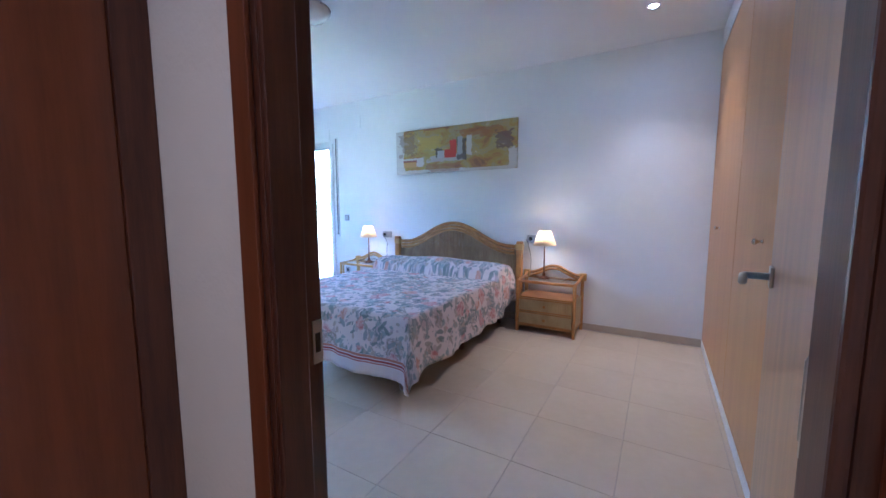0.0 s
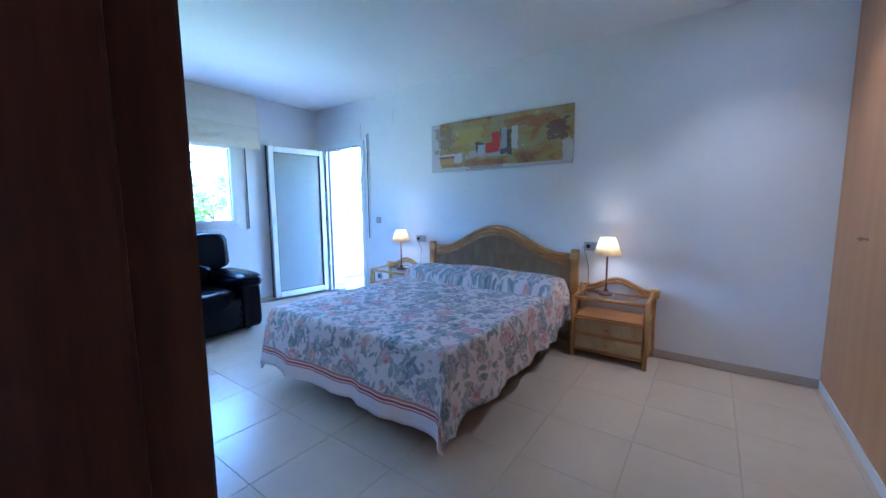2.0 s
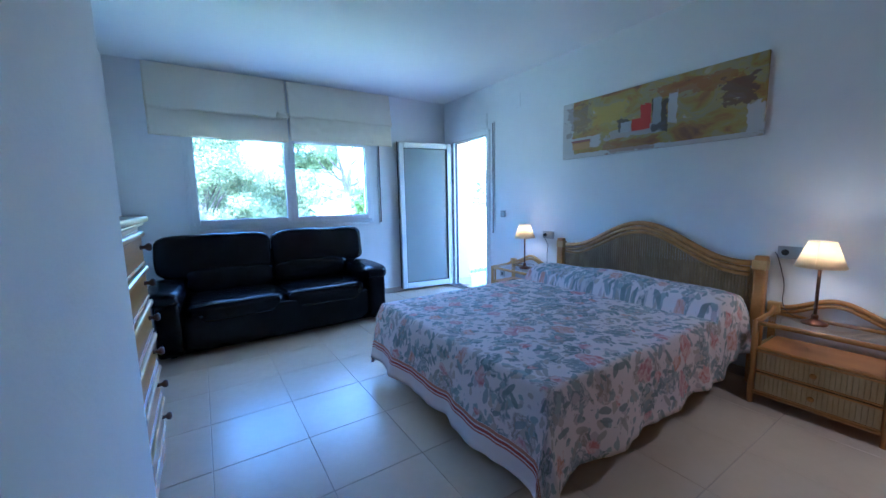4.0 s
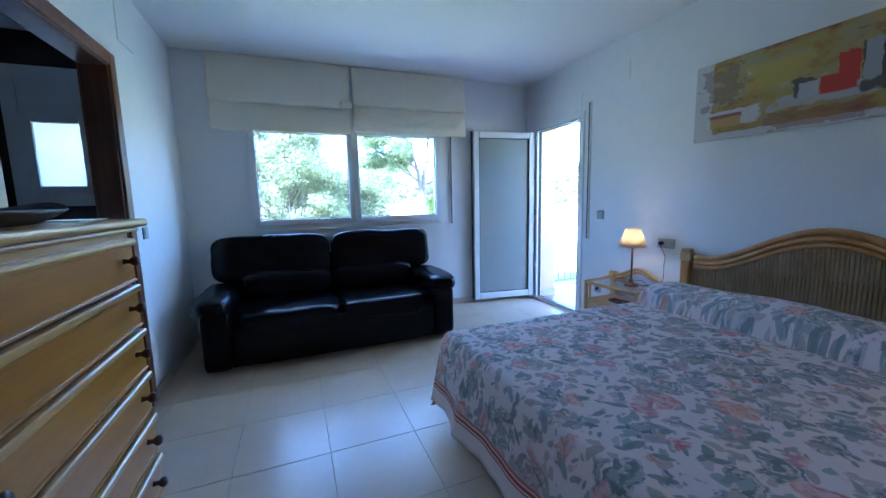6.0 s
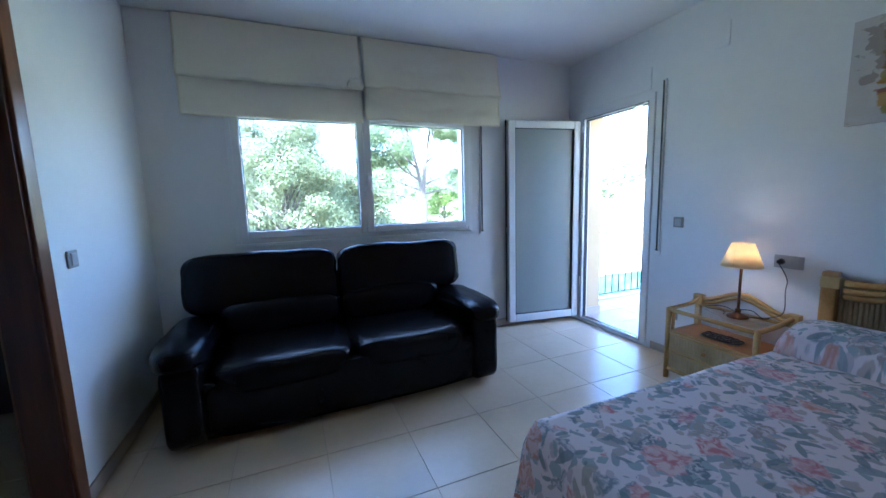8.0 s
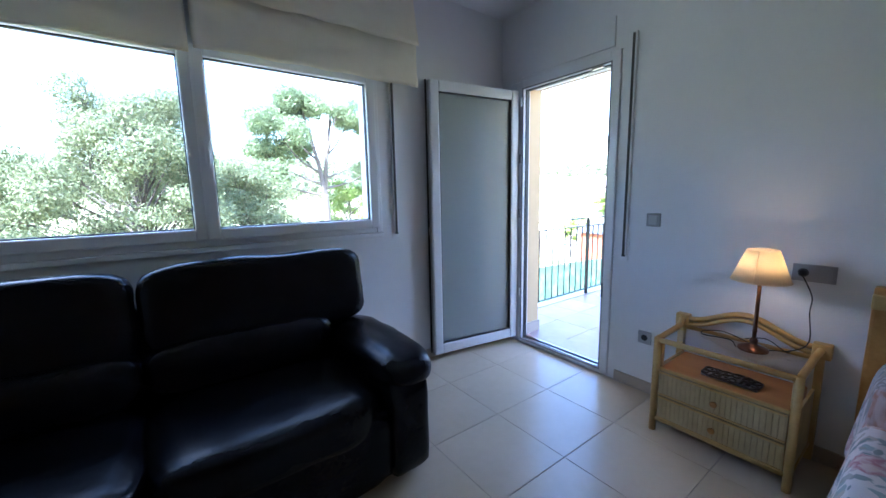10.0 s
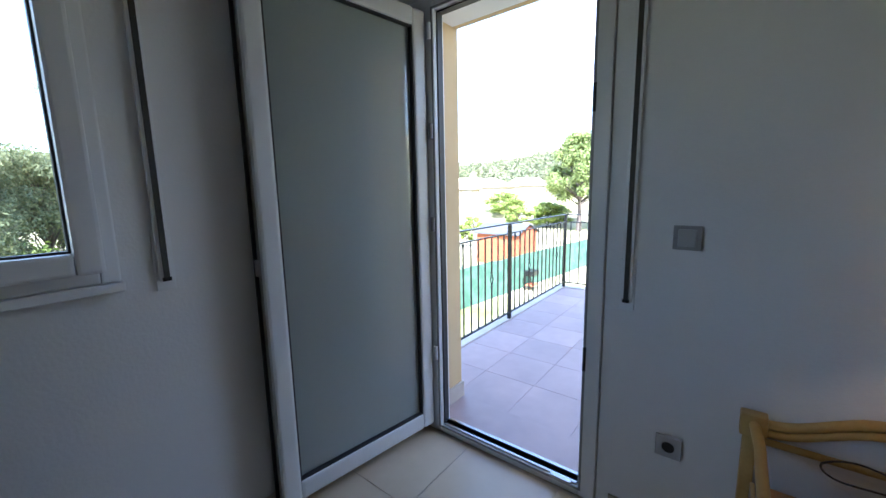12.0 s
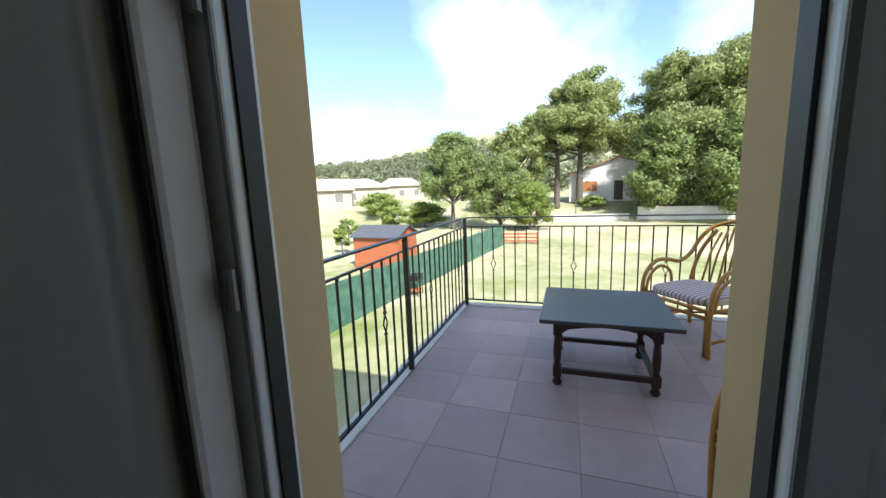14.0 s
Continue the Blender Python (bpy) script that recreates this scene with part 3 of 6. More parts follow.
# bathroom window and its dark tiled wall
structure("bathroom_tiles", boxes((-5.78, -5.01, -0.03, -0.002, 0, ZC - 0.002), (-4.36, XL - 0.122, -0.03, -0.002, 0, ZC - 0.002), (-5.01, -4.36, -0.03, -0.002, 0, 1.33), (-5.01, -4.36, -0.03, -0.002, 2.47, ZC - 0.002)), M_BATHTILE, "dark brown tiled bathroom wall", "wall")
bw = thing("window_2", (-4.685, 0, 1.33), "white bathroom window with a frosted pane", "window", kind="structure")
part("surround", ring(-0.323, 0.323, 0.0, 1.138, 0.10, -0.036, -0.004, 0.003), M_PVC, bw)
part("shutter_panel", box(-0.223, 0.223, -0.03, -0.004, 0.76, 1.04, 0.003), M_PVC, bw)
part("sash", ring(-0.223, 0.223, 0.10, 0.76, 0.07, -0.045, -0.004, 0.006), M_PVC, bw)
M_FROST = cloth_through("frosted_pane", (0.86, 0.89, 0.9), 0.85, scale=6)
part("pane", box(-0.155, 0.155, -0.022, -0.014, 0.168, 0.692), M_FROST, bw, "frosted pane").visible_shadow = False


# ---- bedroom things ----
# wardrobe built across the end of the room
wd = thing("wardrobe", (-1.68, YW - 0.3, 0), "beige glossy laminate built-in wardrobe with tall doors", "wardrobe")
part("carcass", boxes((-1.685, 1.678, -0.29, 0.268, 0.002, 2.56)), M_GROOVE, wd)
part("plinth", box(-1.685, 1.668, 0.27, 0.302, 0.002, 0.065, 0.003), M_PVC, wd, "white plinth strip")
for x1, x0, kx in ((1.673, 0.392, 1.036), (0.387, -0.52, -0.28), (-0.525, -1.685, -1.0)):
    d = part("wardrobe_door", box(x0, x1, 0.27, 0.2985, 0.07, 2.555, 0.002), M_LAMINATE, wd)
    k = lathe([(0.011, 0), (0.006, 0.004), (0.006, 0.018), (0.013, 0.024), (0.014, 0.032), (0.008, 0.037)], 14)
    bmesh.ops.rotate(k, verts=k.verts, cent=(0, 0, 0), matrix=Matrix.Rotation(-math.pi / 2, 3, "X"))
    bmesh.ops.translate(k, verts=k.verts, vec=(kx, 0.299, 1.105))
    part("knob", k, M_CHROME, d, "small chrome knob", smooth=True)
structure("wardrobe_lintel", box(-3.36, -0.001, YW - 0.03, YW + 0.0, 2.562, ZC - 0.001), M_WALL, "white plaster strip above the wardrobe", "wall")


# the bed: base, legs, headboard, mattress
BEDX, BEDY = -1.08, -3.10
bed = thing("double_bed", (BEDX, BEDY, 0), "double bed with an arched woven rattan headboard", "bed")
part("base", box(-0.98, 0.95, -0.70, 0.70, 0.24, 0.36, 0.02), M_BEDBASE, bed)
part("mattress", box(-1.0, 0.96, -0.72, 0.72, 0.362, 0.52, 0.04, 3), M_BEDBASE, bed)
for x in (-0.92, -0.05, 0.85):
    for y in (-0.66, 0.66):
        part("leg", lathe([(0.022, 0), (0.03, 0.02), (0.034, 0.12), (0.034, 0.245)], 14, (x, y, 0)), M_BEDLEG, bed, smooth=True)
hx = 1.015
hbw = 0.83


def arch(y, base, rise):
    """The headboard's flat shoulders and raised middle."""
    a = abs(y) / hbw
    return base + rise * (0.5 + 0.5 * math.cos(math.pi * min(1, max(0, (a - 0.0) / 0.86))))


for dz, dx, r in ((0.0, 0.0, 0.021), (-0.040, -0.004, 0.018), (-0.075, 0.0, 0.016)):
    pts = [(hx + dx, y, arch(y, 0.835, 0.245) + dz) for y in np.linspace(-hbw + 0.06, hbw - 0.06, 40)]
    part("arched_cane", tube(pts, r, 10), M_RATTAN, bed, smooth=True)
for s in (-1, 1):
    part("headboard_post", box(hx - 0.032, hx + 0.026, s * hbw - 0.035, s * hbw + 0.035, 0.0, 0.895, 0.012), M_RATTAN, bed)
    part("binding", box(hx - 0.036, hx + 0.03, s * (hbw - 0.005) - 0.042, s * (hbw - 0.005) + 0.042, 0.80, 0.865, 0.008), M_RATTAN_PALE, bed, "wrapped cane binding")
# upright reeds of the woven field
for i in range(78):
    y = -hbw + 0.05 + (2 * hbw - 0.1) * i / 77
    top = arch(y, 0.835, 0.245) - 0.07
    part("reed", box(hx - 0.004, hx + 0.008, y - 0.0085, y + 0.0085, 0.45, top, 0.0035, 1), M_WEAVE_DARK, bed)
part("backing", box(hx + 0.009, hx + 0.014, -hbw + 0.04, hbw - 0.04, 0.40, 0.80), M_WEAVE_DARK, bed)
part("lower_rail", tube([(hx, -hbw, 0.42), (hx, hbw, 0.42)], 0.02), M_RATTAN, bed, smooth=True)


# bedspread material: flowers and leaves printed on white cotton, with red bands at the foot hem
def bedspread_material():
    m = bpy.data.materials.new("floral_bedspread")
    m.use_nodes = True
    n, l = m.node_tree.nodes, m.node_tree.links
    b = n["Principled BSDF"]
    b.inputs["Roughness"].default_value, b.inputs["Specular IOR Level"].default_value = 0.85, 0.2
    uv = n.new("ShaderNodeUVMap")

    def math_node(op, a, c=None):
        x = n.new("ShaderNodeMath")
        x.operation = op
        for i, v in enumerate((a, c)):
            if v is None:
                continue
            if isinstance(v, (int, float)):
                x.inputs[i].default_value = v
            else:
                l.new(v, x.inputs[i])
        return x.outputs[0]

    def layer(scale, warp, warp_scale, seed, cut, soft, spread, turn=0.0, slim=1.0):
        """Blots with frayed outlines: warped cells, some of them empty."""
        mp = n.new("ShaderNodeMapping")
        mp.inputs["Location"].default_value = (seed, seed * 1.7, 0)
        mp.inputs["Rotation"].default_value = (0, 0, radians(turn))
        l.new(uv.outputs["UV"], mp.inputs["Vector"])
        wn_ = n.new("ShaderNodeTexNoise")
        wn_.inputs["Scale"].default_value, wn_.inputs["Detail"].default_value = warp_scale, 3.0
        l.new(mp.outputs["Vector"], wn_.inputs["Vector"])
        sc = n.new("ShaderNodeVectorMath")
        sc.operation = "MULTIPLY_ADD"
        sc.inputs[1].default_value = (warp, warp, 0)
        l.new(wn_.outputs["Color"], sc.inputs[0])
        l.new(mp.outputs["Vector"], sc.inputs[2])
        vo = n.new("ShaderNodeTexVoronoi")
        vo.voronoi_dimensions = "2D"
        vo.inputs["Scale"].default_value = scale
        vo.inputs["Randomness"].default_value = 0.9
        sq = n.new("ShaderNodeVectorMath")
        sq.operation = "MULTIPLY"
        sq.inputs[1].default_value = (1, slim, 1)
        l.new(sc.outputs["Vector"], sq.inputs[0])
        l.new(sq.outputs["Vector"], vo.inputs["Vector"])
        sep = n.new("ShaderNodeSeparateColor")
        l.new(vo.outputs["Color"], sep.inputs["Color"])
        size = math_node("MULTIPLY", sep.outputs["Red"], spread)
        edge = math_node("SUBTRACT", math_node("ADD", size, cut), vo.outputs["Distance"])
        mr = n.new("ShaderNodeMapRange")
        mr.inputs["From Min"].default_value, mr.inputs["From Max"].default_value = 0.0, soft
        l.new(edge, mr.inputs["Value"])
        return mr.outputs["Result"], sep, vo, sc

    base = n.new("ShaderNodeRGB")
    base.outputs[0].default_value = (0.71, 0.62, 0.605, 1)
    color = base.outputs[0]

    def over(color, mask, tint):
        mx = n.new("ShaderNodeMixRGB")
        l.new(mask, mx.inputs["Fac"])
        l.new(color, mx.inputs[1])
        if isinstance(tint, tuple):
            mx.inputs[2].default_value = (*tint, 1)
        else:
            l.new(tint, mx.inputs[2])
        return mx.outputs["Color"]

    def palette(sep, stops):
        r = n.new("ShaderNodeValToRGB")
        r.color_ramp.interpolation = "CONSTANT"
        els = r.color_ramp.elements
        els[0].color = (*stops[0][1], 1)
        els[1].position, els[1].color = stops[1][0], (*stops[1][1], 1)
        for p, c in stops[2:]:
            e = els.new(p)
            e.color = (*c, 1)
        l.new(sep.outputs["Green"], r.inputs["Fac"])
        return r.outputs["Color"]

    # broad grey-green leaves, cut by veins
    mask, sep, vo, vec = layer(7.2, 0.16, 13.0, 3.1, 0.04, 0.07, 0.58)
    veins = n.new("ShaderNodeTexNoise")
    veins.inputs["Scale"].default_value, veins.inputs["Detail"].default_value = 46.0, 2.0
    l.new(vec.outputs["Vector"], veins.inputs["Vector"])
    vm = n.new("ShaderNodeMapRange")
    vm.inputs["From Min"].default_value, vm.inputs["From Max"].default_value = 0.40, 0.56
    l.new(veins.outputs["Fac"], vm.inputs["Value"])
    mask = math_node("MULTIPLY", mask, math_node("MULTIPLY_ADD", vm.outputs["Result"], 0.75))
    mask.node.inputs[1].links[0].from_node.inputs[2].default_value = 0.25
    color = over(color, mask, palette(sep, [(0, (0.20, 0.23, 0.235)), (0.35, (0.27, 0.29, 0.305)), (0.7, (0.35, 0.30, 0.275))]))
    # slim leaves and stems
    mask, sep, vo, vec = layer(20.0, 0.10, 11.0, 9.7, -0.06, 0.08, 0.62)
    color = over(color, mask, palette(sep, [(0, (0.36, 0.39, 0.39)), (0.5, (0.48, 0.41, 0.36)), (0.8, (0.52, 0.44, 0.45))]))
    # long leaves set across one another
    for turn, seed in ((38, 21.3), (-47, 33.9), (82, 47.2)):
        mask, sep, vo, vec = layer(7.5, 0.045, 9.0, seed, -0.16, 0.05, 0.52, turn, 2.7)
        color = over(color, math_node("MULTIPLY", mask, 0.85), palette(sep, [(0, (0.21, 0.25, 0.25)), (0.4, (0.28, 0.31, 0.32)), (0.75, (0.37, 0.34, 0.31))]))
    # pink and salmon flowers with darker hearts
    mask, sep, vo, vec = layer(6.0, 0.10, 16.0, 5.3, -0.14, 0.06, 0.58)
    petal = n.new("ShaderNodeTexNoise")
    petal.inputs["Scale"].default_value, petal.inputs["Detail"].default_value = 40.0, 2.0
    l.new(vec.outputs["Vector"], petal.inputs["Vector"])
    pm = n.new("ShaderNodeMapRange")
    pm.inputs["From Min"].default_value, pm.inputs["From Max"].default_value = 0.38, 0.60
    l.new(petal.outputs["Fac"], pm.inputs["Value"])
    flower = over(palette(sep, [(0, (0.50, 0.21, 0.21)), (0.45, (0.52, 0.27, 0.20)), (0.75, (0.48, 0.23, 0.26))]), pm.outputs["Result"], (0.66, 0.49, 0.46))
    color = over(color, mask, flower)
    # bands along the foot hem: the second uv axis counts metres from the hem, negative there
    sx = n.new("ShaderNodeSeparateXYZ")
    l.new(uv.outputs["UV"], sx.inputs["Vector"])

    def band(a, c):
        return math_node("MULTIPLY", math_node("GREATER_THAN", sx.outputs["Y"], a), math_node("LESS_THAN", sx.outputs["Y"], c))

    color = over(color, math_node("LESS_THAN", sx.outputs["Y"], 0.128), (0.72, 0.64, 0.63))
    for a, c, tint in ((0.076, 0.084, (0.42, 0.16, 0.13)), (0.090, 0.104, (0.36, 0.10, 0.085)), (0.110, 0.126, (0.46, 0.22, 0.16))):
        color = over(color, band(a, c), tint)
    l.new(color, b.inputs["Base Color"])
    wv = n.new("ShaderNodeTexNoise")
    wv.inputs["Scale"].default_value = 160.0
    l.new(uv.outputs["UV"], wv.inputs["Vector"])
    bp = n.new("ShaderNodeBump")
    bp.inputs["Strength"].default_value, bp.inputs["Distance"].default_value = 0.25, 0.002
    l.new(wv.outputs["Fac"], bp.inputs["Height"])
    l.new(bp.outputs["Normal"], b.inputs["Normal"])
    return m


def bedspread():
    """One cloth over mattress and pillows, with a drape at the foot and both sides."""
    bm = bmesh.new()
    uvl = bm.loops.layers.uv.new("UVMap")
    L0, L1 = -0.16, -2.12          # head and foot edge of the top, along x
    HW = 0.790                     # half width of the top
    drop_f, drop_s = 0.395, 0.365
    total_v = (L0 - L1) + drop_f
    total_u = 2 * HW + 2 * drop_s
    nu, nv = 88, 96
    verts, coords = [], []
    for j in range(nv + 1):
        v = total_v * j / nv                   # metres from the head edge
        row = []
        for i in range(nu + 1):
            u = -total_u / 2 + total_u * i / nu
            over_s = max(0.0, abs(u) - HW)
            over_f = max(0.0, v - (L0 - L1))
            s = 1 if u > 0 else -1
            x = L0 - min(v, L0 - L1)
            y = s * min(abs(u), HW)
            z = 0.555
            # pillows under the cloth
            t = (v - 0.04) / 0.42
            if 0 < t < 1:
                z += 0.155 * math.sin(math.pi * t) ** 0.36 * (1 - 0.25 * (abs(y) / HW) ** 6) * (0.94 + 0.06 * math.cos(y * 7))
            crease = -0.045 * math.exp(-((v - 0.475) / 0.022) ** 2)
            z += crease * (over_s == 0)
            z += 0.006 * noise.noise(Vector((x * 3.1, y * 3.1, 0))) + 0.003 * noise.noise(Vector((x * 9, y * 9, 4)))
            # rounded edges, then hanging cloth that flares and folds
            rs, rf = min(over_s, 0.06) / 0.06, min(over_f, 0.06) / 0.06
            z -= over_s * (0.45 + 0.55 * rs) if over_f == 0 else 0
            if over_f > 0:
                z -= (over_s ** 3 + over_f ** 3) ** (1 / 3) * 1.0
                if over_s > 0:
                    z -= 0.22 * min(over_s, over_f)
            fold_s = 0.028 * noise.noise(Vector((v * 4.2, s * 3.0, 1.0))) + 0.012 * noise.noise(Vector((v * 11, s * 3.0, 7.0)))
            fold_f = 0.030 * noise.noise(Vector((u * 3.6, 8.0, 2.0))) + 0.012 * noise.noise(Vector((u * 10, 5.0, 2.0)))
            ks, kf = over_s / drop_s, over_f / drop_f
            y += s * (0.018 * rs + ks * (0.05 + fold_s * 1.5))
            x -= 0.018 * rf + kf * (0.075 + fold_f * 1.5)
            z = max(z, 0.10) + 0.02 * ks * noise.noise(Vector((v * 2.2, s, 9)))
            row.append(bm.verts.new((x, y, z)))
            coords.append((u, total_v - v))
        verts.append(row)
    for j in range(nv):
        for i in range(nu):
            f = bm.faces.new((verts[j][i], verts[j + 1][i], verts[j + 1][i + 1], verts[j][i + 1]))
            ids = (j * (nu + 1) + i, (j + 1) * (nu + 1) + i, (j + 1) * (nu + 1) + i + 1, j * (nu + 1) + i + 1)
            for lp, k in zip(f.loops, ids):
                lp[uvl].uv = coords[k]
    bmesh.ops.recalc_face_normals(bm, faces=bm.faces)
    ob = part("bedspread", bm, bedspread_material(), smooth=True)
    ob.location = (0, BEDY, 0)
    sol = ob.modifiers.new("thickness", "SOLIDIFY")
    sol.thickness, sol.offset = 0.005, -1
    return tagged(ob, "white bedspread printed with pink flowers and grey leaves, over the pillows", "bedspread")


bedspread()


# ---- nightstands ----
def nightstand(at, label, mat_cane, mat_front):
    """Origin on the floor at the middle of the back; x points to the wall."""
    ob = thing("nightstand", at, label, "nightstand", group="rattan nightstands")
    w, d, h = 0.280, 0.375, 0.522        # half width, depth, height of the front rail
    for y in (-w, w):
        o = 1 if y > 0 else -1
        part("back_post", box(-0.040, -0.004, y - 0.012 + o * 0.012, y + 0.030 + o * 0.006 - (0.018 if o < 0 else 0), 0.0, 0.545, 0.006), mat_cane, ob)
        part("front_post", tube([(-d, y, 0), (-d, y, 0.30), (-d, y, h + 0.006)], 0.0175, 10), mat_cane, ob, smooth=True)
        part("top_side_rail", tube(smooth_curve([(-d - 0.004, y, h), (-d * 0.55, y, h + 0.006), (-0.12, y, h + 0.014), (-0.035, y + o * 0.012, h + 0.040)], 5), 0.0150, 10), mat_cane, ob, smooth=True)
        part("top_binding", box(-0.050, -0.002, y - 0.034 + o * 0.012, y + 0.034 + o * 0.012, 0.515, 0.588, 0.007), M_RATTAN_PALE, ob)
        part("inner_upright", tube([(-d + 0.032, y * 0.95, 0.36), (-d + 0.032, y * 0.95, h - 0.004)], 0.0105, 8), mat_cane, ob, smooth=True)
    part("front_rail", tube([(-d, -w, h - 0.004), (-d, w, h - 0.004)], 0.0145, 10), mat_cane, ob, smooth=True)
    part("back_rail", tube([(-0.052, -w, h - 0.004), (-0.052, w, h - 0.004)], 0.011, 10), mat_cane, ob, smooth=True)
    for dz, r in ((0.0, 0.0150), (-0.030, 0.0125)):
        pts = [(-0.026, y, 0.562 + dz + 0.085 * (0.5 + 0.5 * math.cos(math.pi * min(1, abs(y) / w / 0.92)))) for y in np.linspace(-w + 0.012, w - 0.012, 24)]
        part("arched_cane", tube(pts, r, 9), mat_cane, ob, smooth=True)
    gb = bmesh.new()
    gb.faces.new([gb.verts.new(c) for c in ((-d + 0.012, -w + 0.018, h + 0.015), (-0.05, -w + 0.018, h + 0.015), (-0.05, w - 0.018, h + 0.015), (-d + 0.012, w - 0.018, h + 0.015))])
    g = part("glass_top", gb, M_TABLEGLASS, ob, "clear glass top")
    g.visible_shadow = False
    body = part("cabinet", box(-d + 0.012, -0.045, -w + 0.018, w - 0.018, 0.085, 0.366, 0.004), M_SHELFWOOD, ob, "orange-stained wooden body")
    part("shelf_edge", box(-d - 0.006, -d + 0.011, -w + 0.016, w - 0.016, 0.352, 0.369, 0.006), mat_cane, body)
    for z0, z1 in ((0.219, 0.350), (0.083, 0.211)):
        dr = part("drawer", box(-d - 0.006, -d + 0.011, -w + 0.02, w - 0.02, z0, z1, 0.004), mat_front, ob, "drawer front of woven cane")
        for i in range(24):
            y = -w + 0.036 + (2 * w - 0.072) * i / 23
            part("reed", box(-d - 0.0115, -d - 0.0062, y - 0.0098, y + 0.0098, z0 + 0.01, z1 - 0.01, 0.0035, 2), mat_front, dr)
        part("trim", boxes((-d - 0.013, -d - 0.006, -w + 0.02, w - 0.02, z1 - 0.011, z1), (-d - 0.013, -d - 0.006, -w + 0.02, w - 0.02, z0, z0 + 0.010), bevel=0.003), mat_cane, dr)
        k = lathe([(0.007, 0), (0.007, 0.012), (0.015, 0.018), (0.016, 0.026), (0.010, 0.032)], 14)
        bmesh.ops.rotate(k, verts=k.verts, cent=(0, 0, 0), matrix=Matrix.Rotation(-math.pi / 2, 3, "Y"))
        bmesh.ops.translate(k, verts=k.verts, vec=(-d - 0.011, 0, (z0 + z1) / 2))
        part("knob", k, M_RATTAN, dr, smooth=True)
    part("bottom_rail", tube([(-d, -w, 0.072), (-d, w, 0.072)], 0.012, 8), mat_cane, ob, smooth=True)
    for y in (-w, w):
        part("side_rail", tube([(-d, y, 0.080), (-0.03, y, 0.080)], 0.012, 8), mat_cane, ob, smooth=True)
        part("side_panel", box(-d + 0.02, -0.042, y - 0.006, y + 0.006, 0.085, 0.362, 0.002), mat_front, ob)
    return ob


M_FRONT_PALE = material("pale_woven_front", (0.52, 0.40, 0.20), 0.5, second=(0.40, 0.29, 0.13), scale=14, stretch=(1, 1, 0.4), amount=0.55, bump=0.3, bump_scale=90, bump_depth=0.002)
NS1, NS2 = -1.812, -4.298
nightstand((0, NS1, 0), "rattan nightstand with two woven drawers and a glass top", M_RATTAN_PALE, M_FRONT_PALE)
nightstand((0, NS2, 0), "honey rattan nightstand with two drawers and a glass top", M_RATTAN, M_FRONT_PALE)


# ---- table lamps ----
def table_lamp(at, label):
    ob = thing("table_lamp", at, label, "lamp", group="bedside lamps")
    part("base", lathe([(0.060, 0), (0.061, 0.006), (0.056, 0.014), (0.035, 0.022), (0.020, 0.028), (0.014, 0.034), (0.017, 0.044), (0.017, 0.052), (0.010, 0.060)], 28), M_BRONZE, ob, smooth=True)
    part("stem", lathe([(0.0085, 0.058), (0.0085, 0.09), (0.0105, 0.094), (0.0085, 0.098), (0.008, 0.355)], 14), M_BRONZE, ob, smooth=True)
    sh = bmesh.new()
    lathe([(0.112, 0.341), (0.060, 0.487)], 40, bm=sh, cap=False)
    s = part("shade", sh, M_SHADE, ob, "cream cone shade, lit from inside", smooth=True)
    so = s.modifiers.new("thickness", "SOLIDIFY")
    so.thickness = 0.0015
    rim = tube([(0.1125 * math.cos(a), 0.1125 * math.sin(a), 0.341) for a in np.linspace(0, math.tau, 40, endpoint=False)], 0.0018, 6, closed=True)
    part("rim", rim, M_SHADE, s)
    part("seam", tube([(-0.1133, 0.0, 0.342), (-0.0613, 0.0, 0.486)], 0.0014, 6), M_SHADE, s)
    part("holder", lathe([(0.014, 0.353), (0.016, 0.358), (0.016, 0.383), (0.012, 0.388)], 14), M_BLACK, ob)
    part("bulb", lathe([(0.010, 0.389), (0.020, 0.402), (0.023, 0.416), (0.020, 0.430), (0.010, 0.438)], 14), M_BULB, ob, "lit bulb", smooth=True)
    pt = bpy.data.lights.new("bulb_light", "POINT")
    pt.energy, pt.color, pt.shadow_soft_size = LAMP_W, (1.0, 0.68, 0.38), 0.03
    lo = new("bulb_light", pt)
    lo.parent, lo.location = ob, (0, 0, 0.425)
    return ob


LAMP_W = 0.20
M_BULB = material("lit_bulb", (0.9, 0.85, 0.75), 0.3, scale=5, emit=(1.0, 0.72, 0.40), emit_power=2.5)
LZ = 0.5405
table_lamp((-0.22, -1.895, LZ), "bronze table lamp with a lit cream shade on the nightstand")
table_lamp((-0.235, -4.245, LZ), "bronze table lamp with a lit cream shade beside the bed")


def cable(name, pts, r, label, cat="cable"):
    bm = tube(smooth_curve(pts, 8), r, 6)
    return tagged(part(name, bm, M_BLACK, smooth=True), label, cat)


